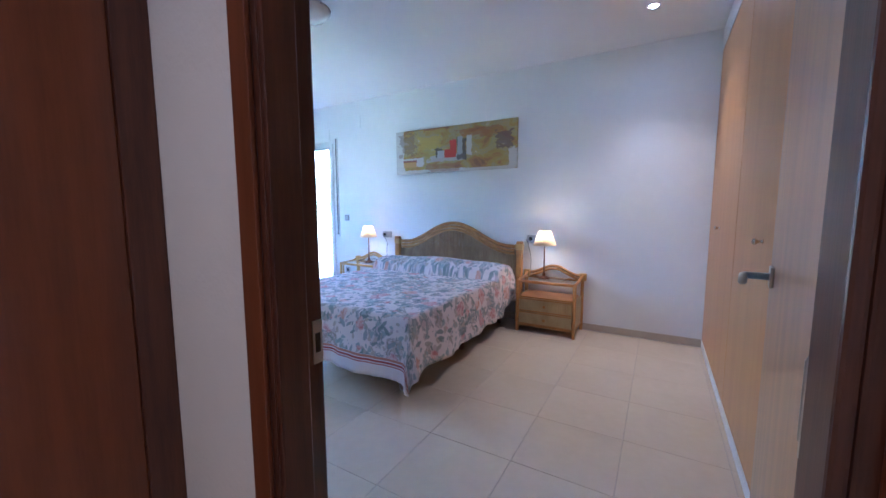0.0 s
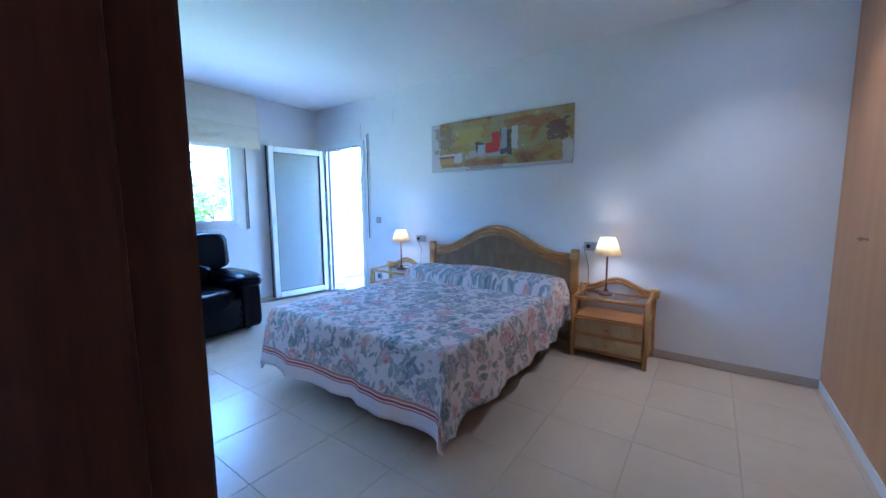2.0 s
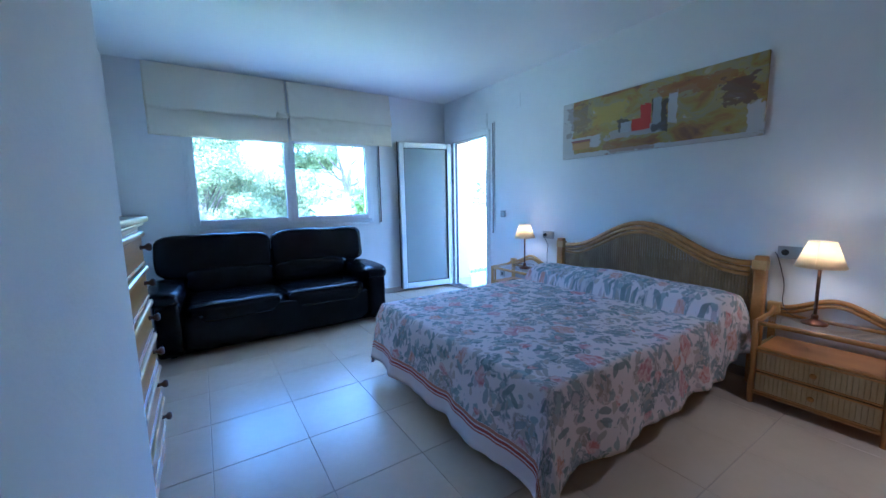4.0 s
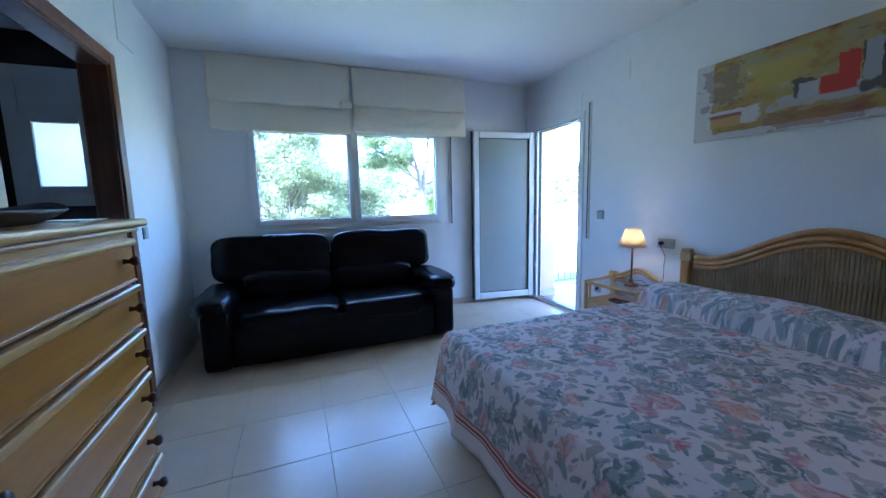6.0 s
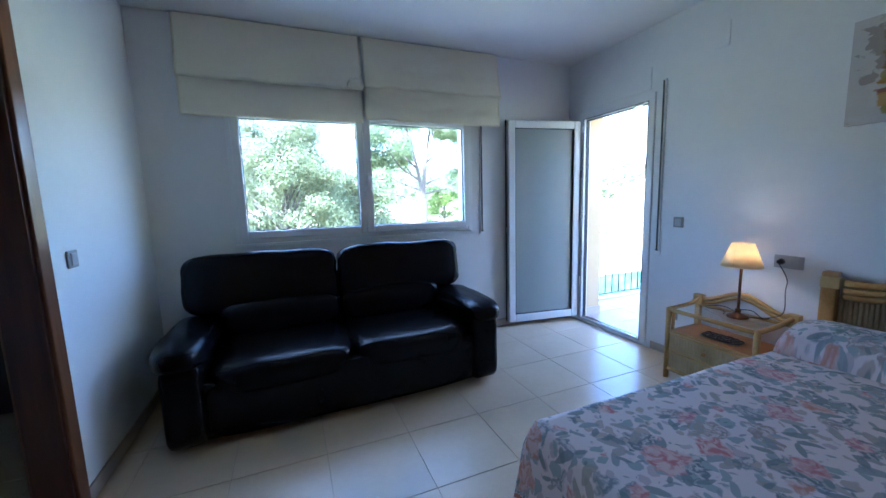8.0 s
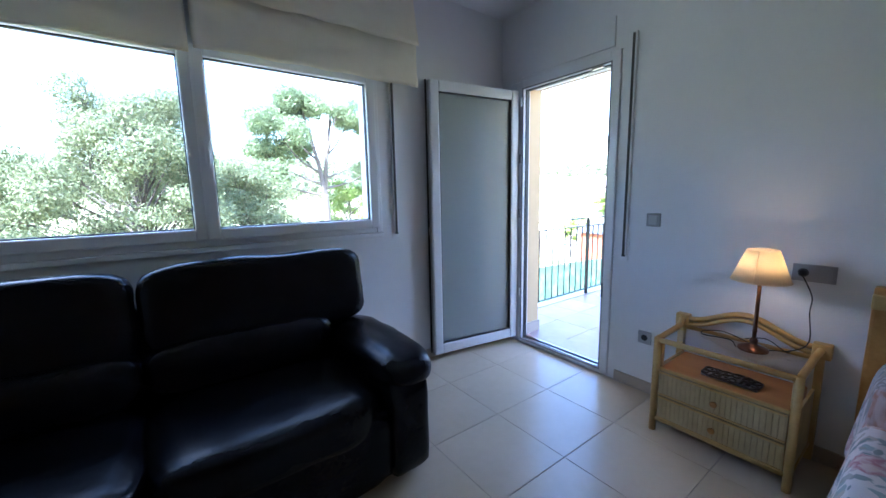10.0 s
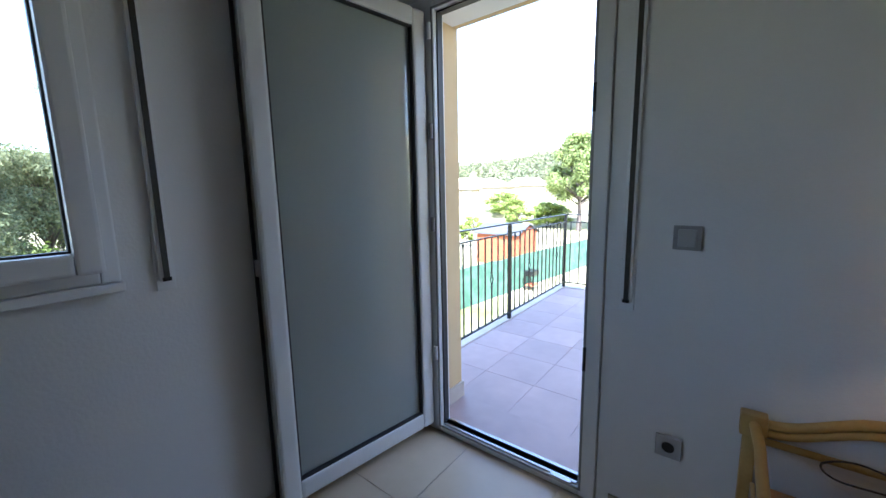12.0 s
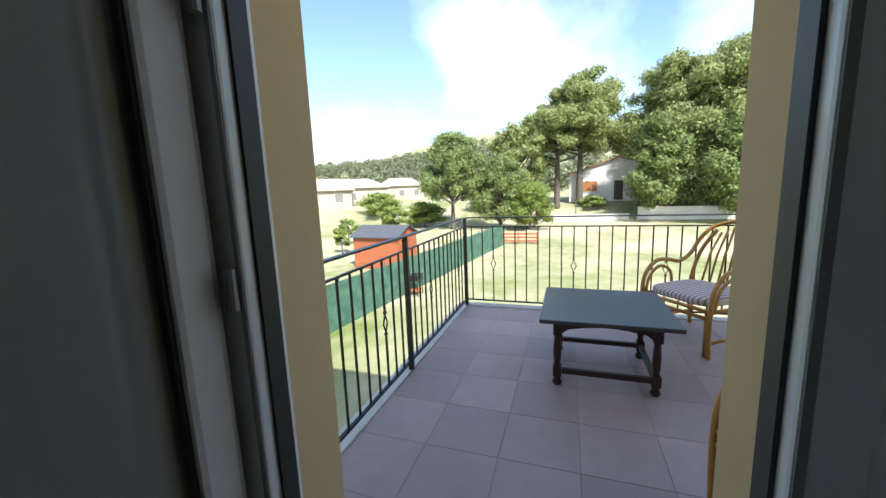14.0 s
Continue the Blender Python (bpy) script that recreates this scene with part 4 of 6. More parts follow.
cable("lamp_cable", [(-0.20, -1.93, LZ + 0.006), (-0.16, -2.02, LZ + 0.02), (-0.06, -2.06, LZ + 0.05), (-0.025, -2.045, 0.72), (-0.02, -2.045, 0.80), (-0.045, -2.005, 0.905)], 0.0028, "black lamp cable rising to the wall socket")
cable("lamp_cable", [(-0.15, -1.86, LZ + 0.006), (-0.10, -1.74, LZ + 0.016), (-0.13, -1.66, LZ + 0.005), (-0.19, -1.68, LZ + 0.004), (-0.22, -1.80, LZ + 0.022), (-0.27, -1.84, LZ + 0.012)], 0.0028, "black lamp cable looped on the glass top")
cable("lamp_cable", [(-0.17, -1.85, LZ + 0.03), (-0.12, -1.92, LZ + 0.035), (-0.15, -2.0, LZ + 0.005), (-0.10, -2.01, LZ + 0.004)], 0.0028, "black lamp cable coiled beside the lamp")
cable("lamp_cable", [(-0.21, -4.19, LZ + 0.006), (-0.12, -4.10, LZ + 0.012), (-0.03, -4.045, LZ + 0.06), (-0.016, -4.04, 0.72), (-0.016, -4.0, 0.88), (-0.03, -3.985, 0.92)], 0.0025, "grey lamp cable hanging from the socket")


# ---- switches and sockets ----
def wall_plate(name, at, axis, w, h, label, cat, holes=(), rockers=(), mat=None, bow=0.0):
    """axis: the way the plate faces."""
    ob = thing(name, at, label, cat, group="switches and sockets")
    mat = mat or M_GREYPLASTIC
    bm = box(-w / 2, w / 2, -0.011, -0.0005, -h / 2, h / 2, 0.004)
    part("plate", bm, mat, ob)
    for a, b in rockers:
        if bow:
            part("rocker", cushion(((a + b) / 2, -0.0115 - bow / 2, 0), (b - a, bow, h - 0.010), 5.5, 11), M_SILVERPLASTIC, ob, smooth=True)
            continue
        part("rocker", box(a, b, -0.016, -0.0112, -h / 2 + 0.012, h / 2 - 0.012, 0.003), M_SILVERPLASTIC, ob)
    for c in holes:
        k = lathe([(0.020, 0), (0.020, 0.0012), (0.017, 0.0014)], 20)
        bmesh.ops.rotate(k, verts=k.verts, cent=(0, 0, 0), matrix=Matrix.Rotation(math.pi / 2, 3, "X"))
        bmesh.ops.translate(k, verts=k.verts, vec=(c, -0.0112, 0))
        part("socket_well", k, M_BLACK, ob)
    ob.matrix_basis = Matrix.Translation(at) @ Matrix.Rotation({"-y": 0, "-x": -math.pi / 2, "+x": math.pi / 2, "+y": math.pi}[axis], 4, "Z")
    return ob


wall_plate("light_switch", (0, -1.306, 1.126), "-x", 0.082, 0.082, "square grey light switch on the white wall", "switch", rockers=((-0.026, 0.026),))
wall_plate("power_socket", (0, -1.297, 0.362), "-x", 0.082, 0.082, "square grey power socket near the floor", "socket", holes=(0.0,), mat=M_SILVERPLASTIC)
wall_plate("power_socket", (0, -2.040, 0.907), "-x", 0.152, 0.082, "grey double plate with a black lamp plug", "socket", holes=(-0.036,), rockers=((0.012, 0.062),), mat=M_SILVERPLASTIC)
wall_plate("power_socket", (0, -4.066, 0.922), "-x", 0.152, 0.082, "grey double plate with socket and switch", "socket", holes=(-0.036,), rockers=((0.012, 0.062),), mat=M_SILVERPLASTIC)
wall_plate("light_switch", (XL, -1.10, 1.130), "+x", 0.082, 0.082, "square grey light switch beside the bathroom door", "switch", rockers=((-0.026, 0.026),))
wall_plate("power_socket", (XL, -0.20, 0.33), "+x", 0.082, 0.082, "grey power socket low on the wall", "socket", holes=(0.0,))
sw3 = wall_plate("light_switch", (XD + 0.004, -4.430, 1.170), "+x", 0.165, 0.092, "silver double light switch by the bedroom door", "switch", rockers=((-0.074, -0.002), (0.002, 0.074)), mat=M_SILVERPLASTIC, bow=0.009)
sw3.matrix_basis = pose(XD + 0.0085, -4.430, 1.165, 0, 0, 87.3)
pg = thing("lamp_plug", (-0.012, -1.963, 0.905), "black lamp plug in the wall socket", "plug")
part("body", lathe([(0.018, 0), (0.018, 0.012), (0.012, 0.03), (0.005, 0.036)], 14), M_BLACK, pg, smooth=True)
pg.matrix_basis = pose(-0.0125, -2.004, 0.907, 0, -90, 0)
structure("wall_cover", boxes((-0.006, -0.0005, -1.60, -1.50, 2.36, 2.52), bevel=0.002), M_WALL, "white painted cover plate high on the wall", "cover plate")
structure("wall_hatch", boxes((XL + 0.0005, XL + 0.006, -1.15, -0.90, 2.36, 2.62), bevel=0.002), M_WALL, "white painted hatch high on the wall", "hatch")


# ---- painting ----
def painting_material():
    """Layered brush work in ochre, brown and grey-white on canvas."""
    m = bpy.data.materials.new("abstract_canvas")
    m.use_nodes = True
    n, l = m.node_tree.nodes, m.node_tree.links
    b = n["Principled BSDF"]
    b.inputs["Roughness"].default_value = 0.6
    tc = n.new("ShaderNodeTexCoord")
    sp = n.new("ShaderNodeSeparateXYZ")
    l.new(tc.outputs["Object"], sp.inputs["Vector"])

    def noise_tex(scale, stretch, seed):
        mp = n.new("ShaderNodeMapping")
        mp.inputs["Scale"].default_value, mp.inputs["Location"].default_value = stretch, (seed, seed, seed)
        l.new(tc.outputs["Object"], mp.inputs["Vector"])
        t = n.new("ShaderNodeTexNoise")
        t.inputs["Scale"].default_value, t.inputs["Detail"].default_value, t.inputs["Distortion"].default_value = scale, 6.0, 0.6
        l.new(mp.outputs["Vector"], t.inputs["Vector"])
        return t.outputs["Fac"]

    ramp = n.new("ShaderNodeValToRGB")
    stops = [(0.30, (0.14, 0.07, 0.05)), (0.40, (0.32, 0.17, 0.05)), (0.47, (0.35, 0.265, 0.055)), (0.54, (0.33, 0.28, 0.15)), (0.62, (0.38, 0.29, 0.075)), (0.70, (0.52, 0.47, 0.41))]
    els = ramp.color_ramp.elements
    els[0].position, els[0].color = stops[0][0], (*stops[0][1], 1)
    els[1].position, els[1].color = stops[1][0], (*stops[1][1], 1)
    for p_, c_ in stops[2:]:
        els.new(p_).color = (*c_, 1)
    l.new(noise_tex(4.4, (1, 1.0, 1.7), 4.0), ramp.inputs["Fac"])
    color = ramp.outputs["Color"]

    def patch(color, y0, z0, ry, rz, tint, fuzz, seed, power=1.0):
        """A blot round (y0, z0) with a frayed edge."""
        acc = None
        for ch, c0, r in (("Y", y0, ry), ("Z", z0, rz)):
            s = n.new("ShaderNodeMath")
            s.operation = "SUBTRACT"
            s.inputs[1].default_value = c0
            l.new(sp.outputs[ch], s.inputs[0])
            a = n.new("ShaderNodeMath")
            a.operation = "ABSOLUTE"
            l.new(s.outputs[0], a.inputs[0])
            d = n.new("ShaderNodeMath")
            d.operation = "DIVIDE"
            d.inputs[1].default_value = r
            l.new(a.outputs[0], d.inputs[0])
            if acc is None:
                acc = d.outputs[0]
            else:
                mx = n.new("ShaderNodeMath")
                mx.operation = "MAXIMUM"
                l.new(acc, mx.inputs[0])
                l.new(d.outputs[0], mx.inputs[1])
                acc = mx.outputs[0]
        w = n.new("ShaderNodeMath")
        w.operation = "MULTIPLY_ADD"
        w.inputs[1].default_value = fuzz
        l.new(noise_tex(16.0, (1, 1, 1.6), seed), w.inputs[0])
        l.new(acc, w.inputs[2])
        mr = n.new("ShaderNodeMapRange")
        mr.inputs["From Min"].default_value, mr.inputs["From Max"].default_value = 1.0 + fuzz * 0.5 + 0.04, 0.92 + fuzz * 0.5
        mr.inputs["To Max"].default_value = power
        l.new(w.outputs[0], mr.inputs["Value"])
        mix = n.new("ShaderNodeMixRGB")
        l.new(mr.outputs["Result"], mix.inputs["Fac"])
        l.new(color, mix.inputs[1])
        mix.inputs[2].default_value = (*tint, 1)
        return mix.outputs["Color"]

    pale = (0.56, 0.54, 0.54)
    color = patch(color, -0.42, -0.252, 0.36, 0.018, pale, 0.9, 21.0, 0.85)
    color = patch(color, -0.52, 0.16, 0.16, 0.05, (0.27, 0.10, 0.03), 2.4, 22.0, 0.65)
    color = patch(color, 0.30, 0.02, 0.12, 0.12, (0.36, 0.30, 0.06), 2.4, 23.0, 0.6)
    color = patch(color, 0.76, -0.02, 0.07, 0.30, pale, 1.2, 1.0, 0.9)
    color = patch(color, 0.64, 0.10, 0.11, 0.13, (0.17, 0.10, 0.07), 2.6, 2.0, 0.55)
    color = patch(color, 0.30, -0.255, 0.50, 0.03, pale, 0.9, 3.0, 0.9)
    color = patch(color, -0.66, 0.06, 0.10, 0.085, (0.13, 0.07, 0.055), 2.0, 4.0, 0.85)
    color = patch(color, -0.30, 0.17, 0.20, 0.04, (0.30, 0.12, 0.035), 2.0, 17.0, 0.7)
    color = patch(color, 0.30, 0.10, 0.16, 0.08, (0.44, 0.33, 0.05), 2.0, 18.0, 0.7)
    color = patch(color, 0.10, -0.21, 0.22, 0.05, (0.26, 0.12, 0.06), 2.0, 19.0, 0.6)
    color = patch(color, -0.77, -0.15, 0.05, 0.10, pale, 1.0, 5.0, 0.9)
    color = patch(color, -0.235, 0.03, 0.034, 0.12, pale, 0.9, 6.0, 0.85)
    color = patch(color, 0.06, -0.10, 0.26, 0.04, (0.44, 0.41, 0.42), 1.3, 7.0, 0.8)
    color = patch(color, -0.135, -0.01, 0.060, 0.125, (0.05, 0.04, 0.04), 1.1, 8.0, 0.85)
    color = patch(color, -0.115, 0.03, 0.034, 0.10, (0.36, 0.36, 0.38), 0.8, 9.0, 0.9)
    color = patch(color, 0.17, -0.03, 0.055, 0.055, (0.06, 0.05, 0.05), 1.3, 10.0, 0.85)
    color = patch(color, 0.145, -0.055, 0.048, 0.045, (0.44, 0.43, 0.46), 0.7, 11.0, 0.9)
    color = patch(color, 0.015, -0.05, 0.080, 0.050, (0.46, 0.04, 0.025), 0.25, 12.0, 1.0)
    color = patch(color, -0.025, 0.02, 0.045, 0.085, (0.46, 0.04, 0.025), 0.6, 13.0, 1.0)
    color = patch(color, 0.56, -0.13, 0.17, 0.055, pale, 0.5, 14.0, 0.9)
    color = patch(color, 0.60, -0.115, 0.11, 0.016, (0.22, 0.06, 0.03), 0.5, 15.0, 0.9)
    color = patch(color, 0.60, -0.155, 0.10, 0.035, (0.45, 0.25, 0.05), 0.5, 16.0, 0.9)
    l.new(color, b.inputs["Base Color"])
    bp = n.new("ShaderNodeBump")
    bp.inputs["Strength"].default_value, bp.inputs["Distance"].default_value = 0.4, 0.003
    l.new(noise_tex(60, (1, 1, 1.5), 3.0), bp.inputs["Height"])
    l.new(bp.outputs["Normal"], b.inputs["Normal"])
    return m


pic = thing("painting", (0, -3.052, 1.960), "wide abstract canvas painting in ochre, brown and red", "painting")
part("canvas", box(-0.034, -0.008, -0.815, 0.815, -0.268, 0.268, 0.004), painting_material(), pic)
part("stretcher", ring_y(-0.80, 0.80, -0.255, 0.255, 0.04, -0.0078, -0.001, 0.001), M_PINE_EDGE, pic)


# ---- sofa ----
def sofa():
    ob = thing("sofa", (-2.568, -0.57, 0), "black leather two-seat sofa with padded arms below the window", "sofa")
    part("base", box(-1.0, 1.0, -0.44, 0.42, 0.03, 0.36, 0.03, 3), M_LEATHER, ob)
    part("front_panel", cushion((0, -0.445, 0.205), (1.62, 0.07, 0.33), 8, 9, 0.004, 6, 2.0), M_LEATHER, ob, smooth=True)
    for s in (-1, 1):
        part("seat_cushion", cushion((s * 0.395, -0.155, 0.362), (0.80, 0.68, 0.20), 5, 11, 0.009, 6, s * 3.0 + 1, bulge=0.05), M_LEATHER, ob, smooth=True)
        part("lumbar_cushion", cushion((s * 0.395, 0.19, 0.565), (0.79, 0.24, 0.26), 4, 11, 0.012, 6, s * 5.0), M_LEATHER, ob, smooth=True)
        bc = cushion((0, 0, 0), (1.0, 0.25, 0.43), 6, 13, 0.013, 5, s * 7.0 + 2)
        b = part("back_cushion", bc, M_LEATHER, ob, smooth=True)
        b.matrix_basis = pose(s * 0.505, 0.27, 0.80, -7, 0, 0)
        part("arm_panel", cushion((s * 0.905, -0.07, 0.27), (0.20, 0.86, 0.50), 9, 9, 0.004, 5, s), M_LEATHER, ob, smooth=True)
        part("arm_pad", cushion((s * 0.915, -0.10, 0.53), (0.275, 0.86, 0.17), 3.2, 11, 0.010, 6, s * 2.0 + 4), M_LEATHER, ob, smooth=True)
        for y in (-0.36, 0.34):
            part("foot", lathe([(0.025, 0), (0.03, 0.032)], 12, (s * 0.9, y, 0)), M_BLACK, ob)
    part("back_panel", box(-0.95, 0.95, 0.36, 0.46, 0.05, 0.80, 0.04, 3), M_LEATHER, ob)
    ob.rotation_euler = (0, 0, radians(0.8))
    ob.scale = (1.04, 1.0, 1.0)
    return ob


sofa()


# ---- chest of drawers ----
def dresser():
    ob = thing("chest_of_drawers", (XL, -3.008, 0), "honey pine chest of six drawers with dark knobs", "dresser")
    D, hw, H = 0.408, 0.462, 1.262
    part("body", box(0.01, D - 0.03, -hw + 0.01, hw - 0.01, 0.16, H - 0.03, 0.003), M_PINE, ob)
    part("top", box(0.005, D + 0.022, -hw - 0.004, hw + 0.095, H - 0.03, H, 0.012, 3), M_PINE_EDGE, ob, "pale pine top with a rounded edge")
    part("cornice", box(D - 0.03, D + 0.004, -hw + 0.012, hw + 0.050, H - 0.046, H - 0.031, 0.006), M_PINE_EDGE, ob)
    part("frieze", box(D - 0.03, D - 0.012, -hw + 0.012, hw - 0.012, H - 0.073, H - 0.047, 0.002), M_PINE_EDGE, ob)
    pitch, top = 0.168, H - 0.068
    for i in range(6):
        z1 = top - i * pitch
        z0 = z1 - pitch + 0.008
        dr = part("drawer", box(D - 0.03, D - 0.004, -hw + 0.012, hw - 0.012, z0, z1, 0.003), M_PINE, ob)
        # the lip's highlight is put into its paler colour
        part("lip", box(D - 0.016, D + 0.012, -hw + 0.011, hw - 0.011, z1 - 0.026, z1 + 0.001, 0.012, 3), M_PINE_EDGE, dr, "rounded drawer lip with its highlight painted pale")
        part("moulding", box(D - 0.016, D + 0.002, -hw + 0.013, hw - 0.013, z0 + 0.004, z0 + 0.014, 0.004, 2), M_PINE, dr)
        for y in (-hw + 0.105, hw - 0.095):
            k = lathe([(0.011, 0), (0.009, 0.006), (0.008, 0.016), (0.017, 0.026), (0.019, 0.035), (0.013, 0.043)], 16)
            bmesh.ops.rotate(k, verts=k.verts, cent=(0, 0, 0), matrix=Matrix.Rotation(math.pi / 2, 3, "Y"))
            bmesh.ops.translate(k, verts=k.verts, vec=(D - 0.004, y, z1 - 0.074))
            part("knob", k, M_KNOB, dr, smooth=True)
    part("plinth", box(0.02, D - 0.012, -hw + 0.014, hw - 0.014, 0.075, 0.184, 0.006), M_PINE, ob, "pine base rail")
    for y in (-hw + 0.07, hw - 0.07):
        for x in (0.06, D - 0.06):
            part("bracket_foot", lathe([(0.030, 0.0), (0.036, 0.012), (0.046, 0.045), (0.050, 0.076)], 14, (x, y, 0)), M_PINE, ob, smooth=True)
    return ob


dresser()
bowl = thing("bowl", (XL + 0.215, -2.92, 1.2625), "dark carved wooden boat-shaped bowl on the dresser", "bowl")
bb = bmesh.new()
rows = []
for j in range(7):
    t = j / 6
    ring_v = []
    for k in range(32):
        a = k * math.tau / 32
        ry = 0.11 + 0.20 * t ** 0.8
        rx = 0.05 + 0.075 * t ** 0.8
        ring_v.append(bb.verts.new((rx * math.cos(a), ry * math.sin(a), 0.002 + 0.040 * t ** 1.6 + 0.022 * t * abs(math.sin(a)) ** 5)))
    rows.append(ring_v)
for a, b_ in zip(rows, rows[1:]):
    for k in range(32):
        bb.faces.new((a[k], a[(k + 1) % 32], b_[(k + 1) % 32], b_[k]))
bb.faces.new(rows[0][::-1])
bo = part("shell", bb, M_BOWL, bowl, smooth=True)
so = bo.modifiers.new("thickness", "SOLIDIFY")
so.thickness, so.offset = 0.006, 1
mag = thing("magazine", (XL + 0.24, -2.56, 1.2625), "thin white booklet lying on the dresser", "booklet")
part("pages", box(-0.07, 0.07, -0.10, 0.10, 0.0, 0.004, 0.001), M_PVC, mag)

# fretwork dish on the shelf of the nightstand by the terrace door
dish = thing("fretwork_plate", (-0.25, -1.83, 0.3705), "dark curled metal trivet over a pearly plate", "trivet")
part("plate", box(-0.055, 0.055, -0.115, 0.115, 0.0, 0.006, 0.002), M_SHELLWHITE, dish)
for i in range(12):
    cx, cy, s = (0.026 if i % 2 else -0.026), -0.095 + 0.038 * (i // 2), 1 if (i // 2 + i) % 2 else -1
    pts = [(cx + 0.036 * s * math.cos(a + i) * (1 - a / 8.5), cy + 0.034 * math.sin(a + i) * (1 - a / 8.5), 0.010 + 0.0015 * (i % 3)) for a in np.linspace(0, 7.2, 28)]
    part("scroll", tube(pts, 0.0042, 6), M_BOWL, dish, smooth=True)
part("rim", tube([(0.056 * (abs(math.cos(a)) ** 0.5) * (1 if math.cos(a) > 0 else -1), 0.118 * (abs(math.sin(a)) ** 0.5) * (1 if math.sin(a) > 0 else -1), 0.008) for a in np.linspace(0, math.tau, 40, endpoint=False)], 0.005, 6, closed=True), M_BOWL, dish, smooth=True)

# ---- ceiling lamp and downlight ----
cl = thing("ceiling_lamp", (-2.03, -2.96, ZC), "white glass bowl ceiling lamp with chrome arms", "ceiling lamp")
part("canopy", lathe([(0.055, 0), (0.052, -0.018), (0.012, -0.026)], 24), M_CHROME, cl, smooth=True)
part("bowl_glass", lathe([(0.17, -0.055), (0.165, -0.075), (0.135, -0.105), (0.08, -0.125), (0.01, -0.132)], 36), M_OPAL, cl, "opal glass bowl", smooth=True)
for a in (0.4, 2.5, 4.6):
    part("arm", tube([(0.01 * math.cos(a), 0.01 * math.sin(a), -0.024), (0.12 * math.cos(a), 0.12 * math.sin(a), -0.034), (0.172 * math.cos(a), 0.172 * math.sin(a), -0.05), (0.175 * math.cos(a), 0.175 * math.sin(a), -0.07)], 0.006, 8), M_CHROME, cl, smooth=True)
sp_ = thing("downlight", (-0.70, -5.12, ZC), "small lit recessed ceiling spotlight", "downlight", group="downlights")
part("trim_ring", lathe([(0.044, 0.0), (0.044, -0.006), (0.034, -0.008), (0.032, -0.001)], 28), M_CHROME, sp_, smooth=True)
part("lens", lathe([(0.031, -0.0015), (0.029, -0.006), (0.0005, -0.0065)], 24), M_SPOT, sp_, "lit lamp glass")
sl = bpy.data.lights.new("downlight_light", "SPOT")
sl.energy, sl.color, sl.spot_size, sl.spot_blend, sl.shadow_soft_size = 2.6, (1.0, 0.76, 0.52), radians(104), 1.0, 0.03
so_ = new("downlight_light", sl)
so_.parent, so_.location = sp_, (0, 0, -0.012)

# unseen lamp added to brighten the hall, copied from the bedroom downlight
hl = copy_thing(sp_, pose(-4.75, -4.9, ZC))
hl["label"] = "added unseen spotlight that brightens the hall"
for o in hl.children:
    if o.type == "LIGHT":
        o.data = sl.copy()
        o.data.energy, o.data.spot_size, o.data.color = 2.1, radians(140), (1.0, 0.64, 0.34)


# ---- terrace ----
TZ = -0.02
TX0, TX1, TYN, TYS = 0.384, 3.455, 0.318, -6.6
structure("terrace_slab", boxes((0.344, 3.56, TYS, 0.42, -2.7, TZ - 0.006)), M_STUCCO, "terrace block over the lower floor", "terrace")
structure("terrace_coping", boxes((TX0, 3.56, TYN + 0.002, 0.43, TZ - 0.005, TZ + 0.012), (TX1 + 0.002, 3.57, TYS, TYN, TZ - 0.005, TZ + 0.012), bevel=0.003), M_STONE, "pale stone edge of the terrace", "coping")
terrace = structure("terrace_floor", box(TX0, TX1, TYS, TYN, TZ - 0.0055, TZ - 0.003), M_BALGROUT, "mauve-grey terrace floor tiles", "floor")
structure("terrace_sill", box(0.07, 0.383, BY0 + 0.013, -0.114, -0.03, -0.0165, 0.001), M_BALTILE, "mauve-grey tiled door sill", "sill")


def railing(name, a, b, posts, label):
    """A wrought-iron railing from a to b with posts at the given shares."""
    a, b = Vector(a), Vector(b)
    ob = thing(name, a, label, "railing", group="terrace railings")
    d = b - a
    L = d.length
    ob.rotation_euler = (0, 0, math.atan2(d.y, d.x))
    part("top_rail", box(0, L, -0.022, 0.022, 0.978, 0.990, 0.004), M_IRON, ob)
    part("middle_rail", box(0, L, -0.010, 0.010, 0.880, 0.892, 0.003), M_IRON, ob)
    part("bottom_rail", box(0, L, -0.012, 0.012, 0.060, 0.074, 0.003), M_IRON, ob)
    for p in posts:
        bm = box(p * L - 0.017, p * L + 0.017, -0.017, 0.017, 0.0, 0.965, 0.003)
        lathe([(0.016, 0), (0.02, 0.006), (0.012, 0.014)], 10, (p * L, 0, 0.965), bm)
        part("post", bm, M_IRON, ob)
    n = int(L / 0.117)
    for i in range(n):
        x = (i + 0.5) * L / n
        if min(abs(x - p * L) for p in posts) < 0.035:
            continue
        if i % 7 == 2:
            bm = box(x - 0.006, x + 0.006, -0.006, 0.006, 0.074, 0.42, 0.0)
            add_box(bm, x - 0.006, x + 0.006, -0.006, 0.006, 0.54, 0.88)
            add_box(bm, x - 0.010, x + 0.010, -0.010, 0.010, 0.405, 0.42, 0.002)
            add_box(bm, x - 0.010, x + 0.010, -0.010, 0.010, 0.54, 0.555, 0.002)
            q = [(x, 0, 0.42), (x + 0.026, 0, 0.48), (x, 0, 0.54), (x - 0.026, 0, 0.48)]
            tube(q, 0.006, 6, closed=True, bm=bm)
            part("diamond_baluster", bm, M_IRON, ob, "baluster with an open diamond")
        else:
            part("baluster", box(x - 0.006, x + 0.006, -0.006, 0.006, 0.074, 0.88, 0.0015, 1), M_IRON, ob)
    return ob


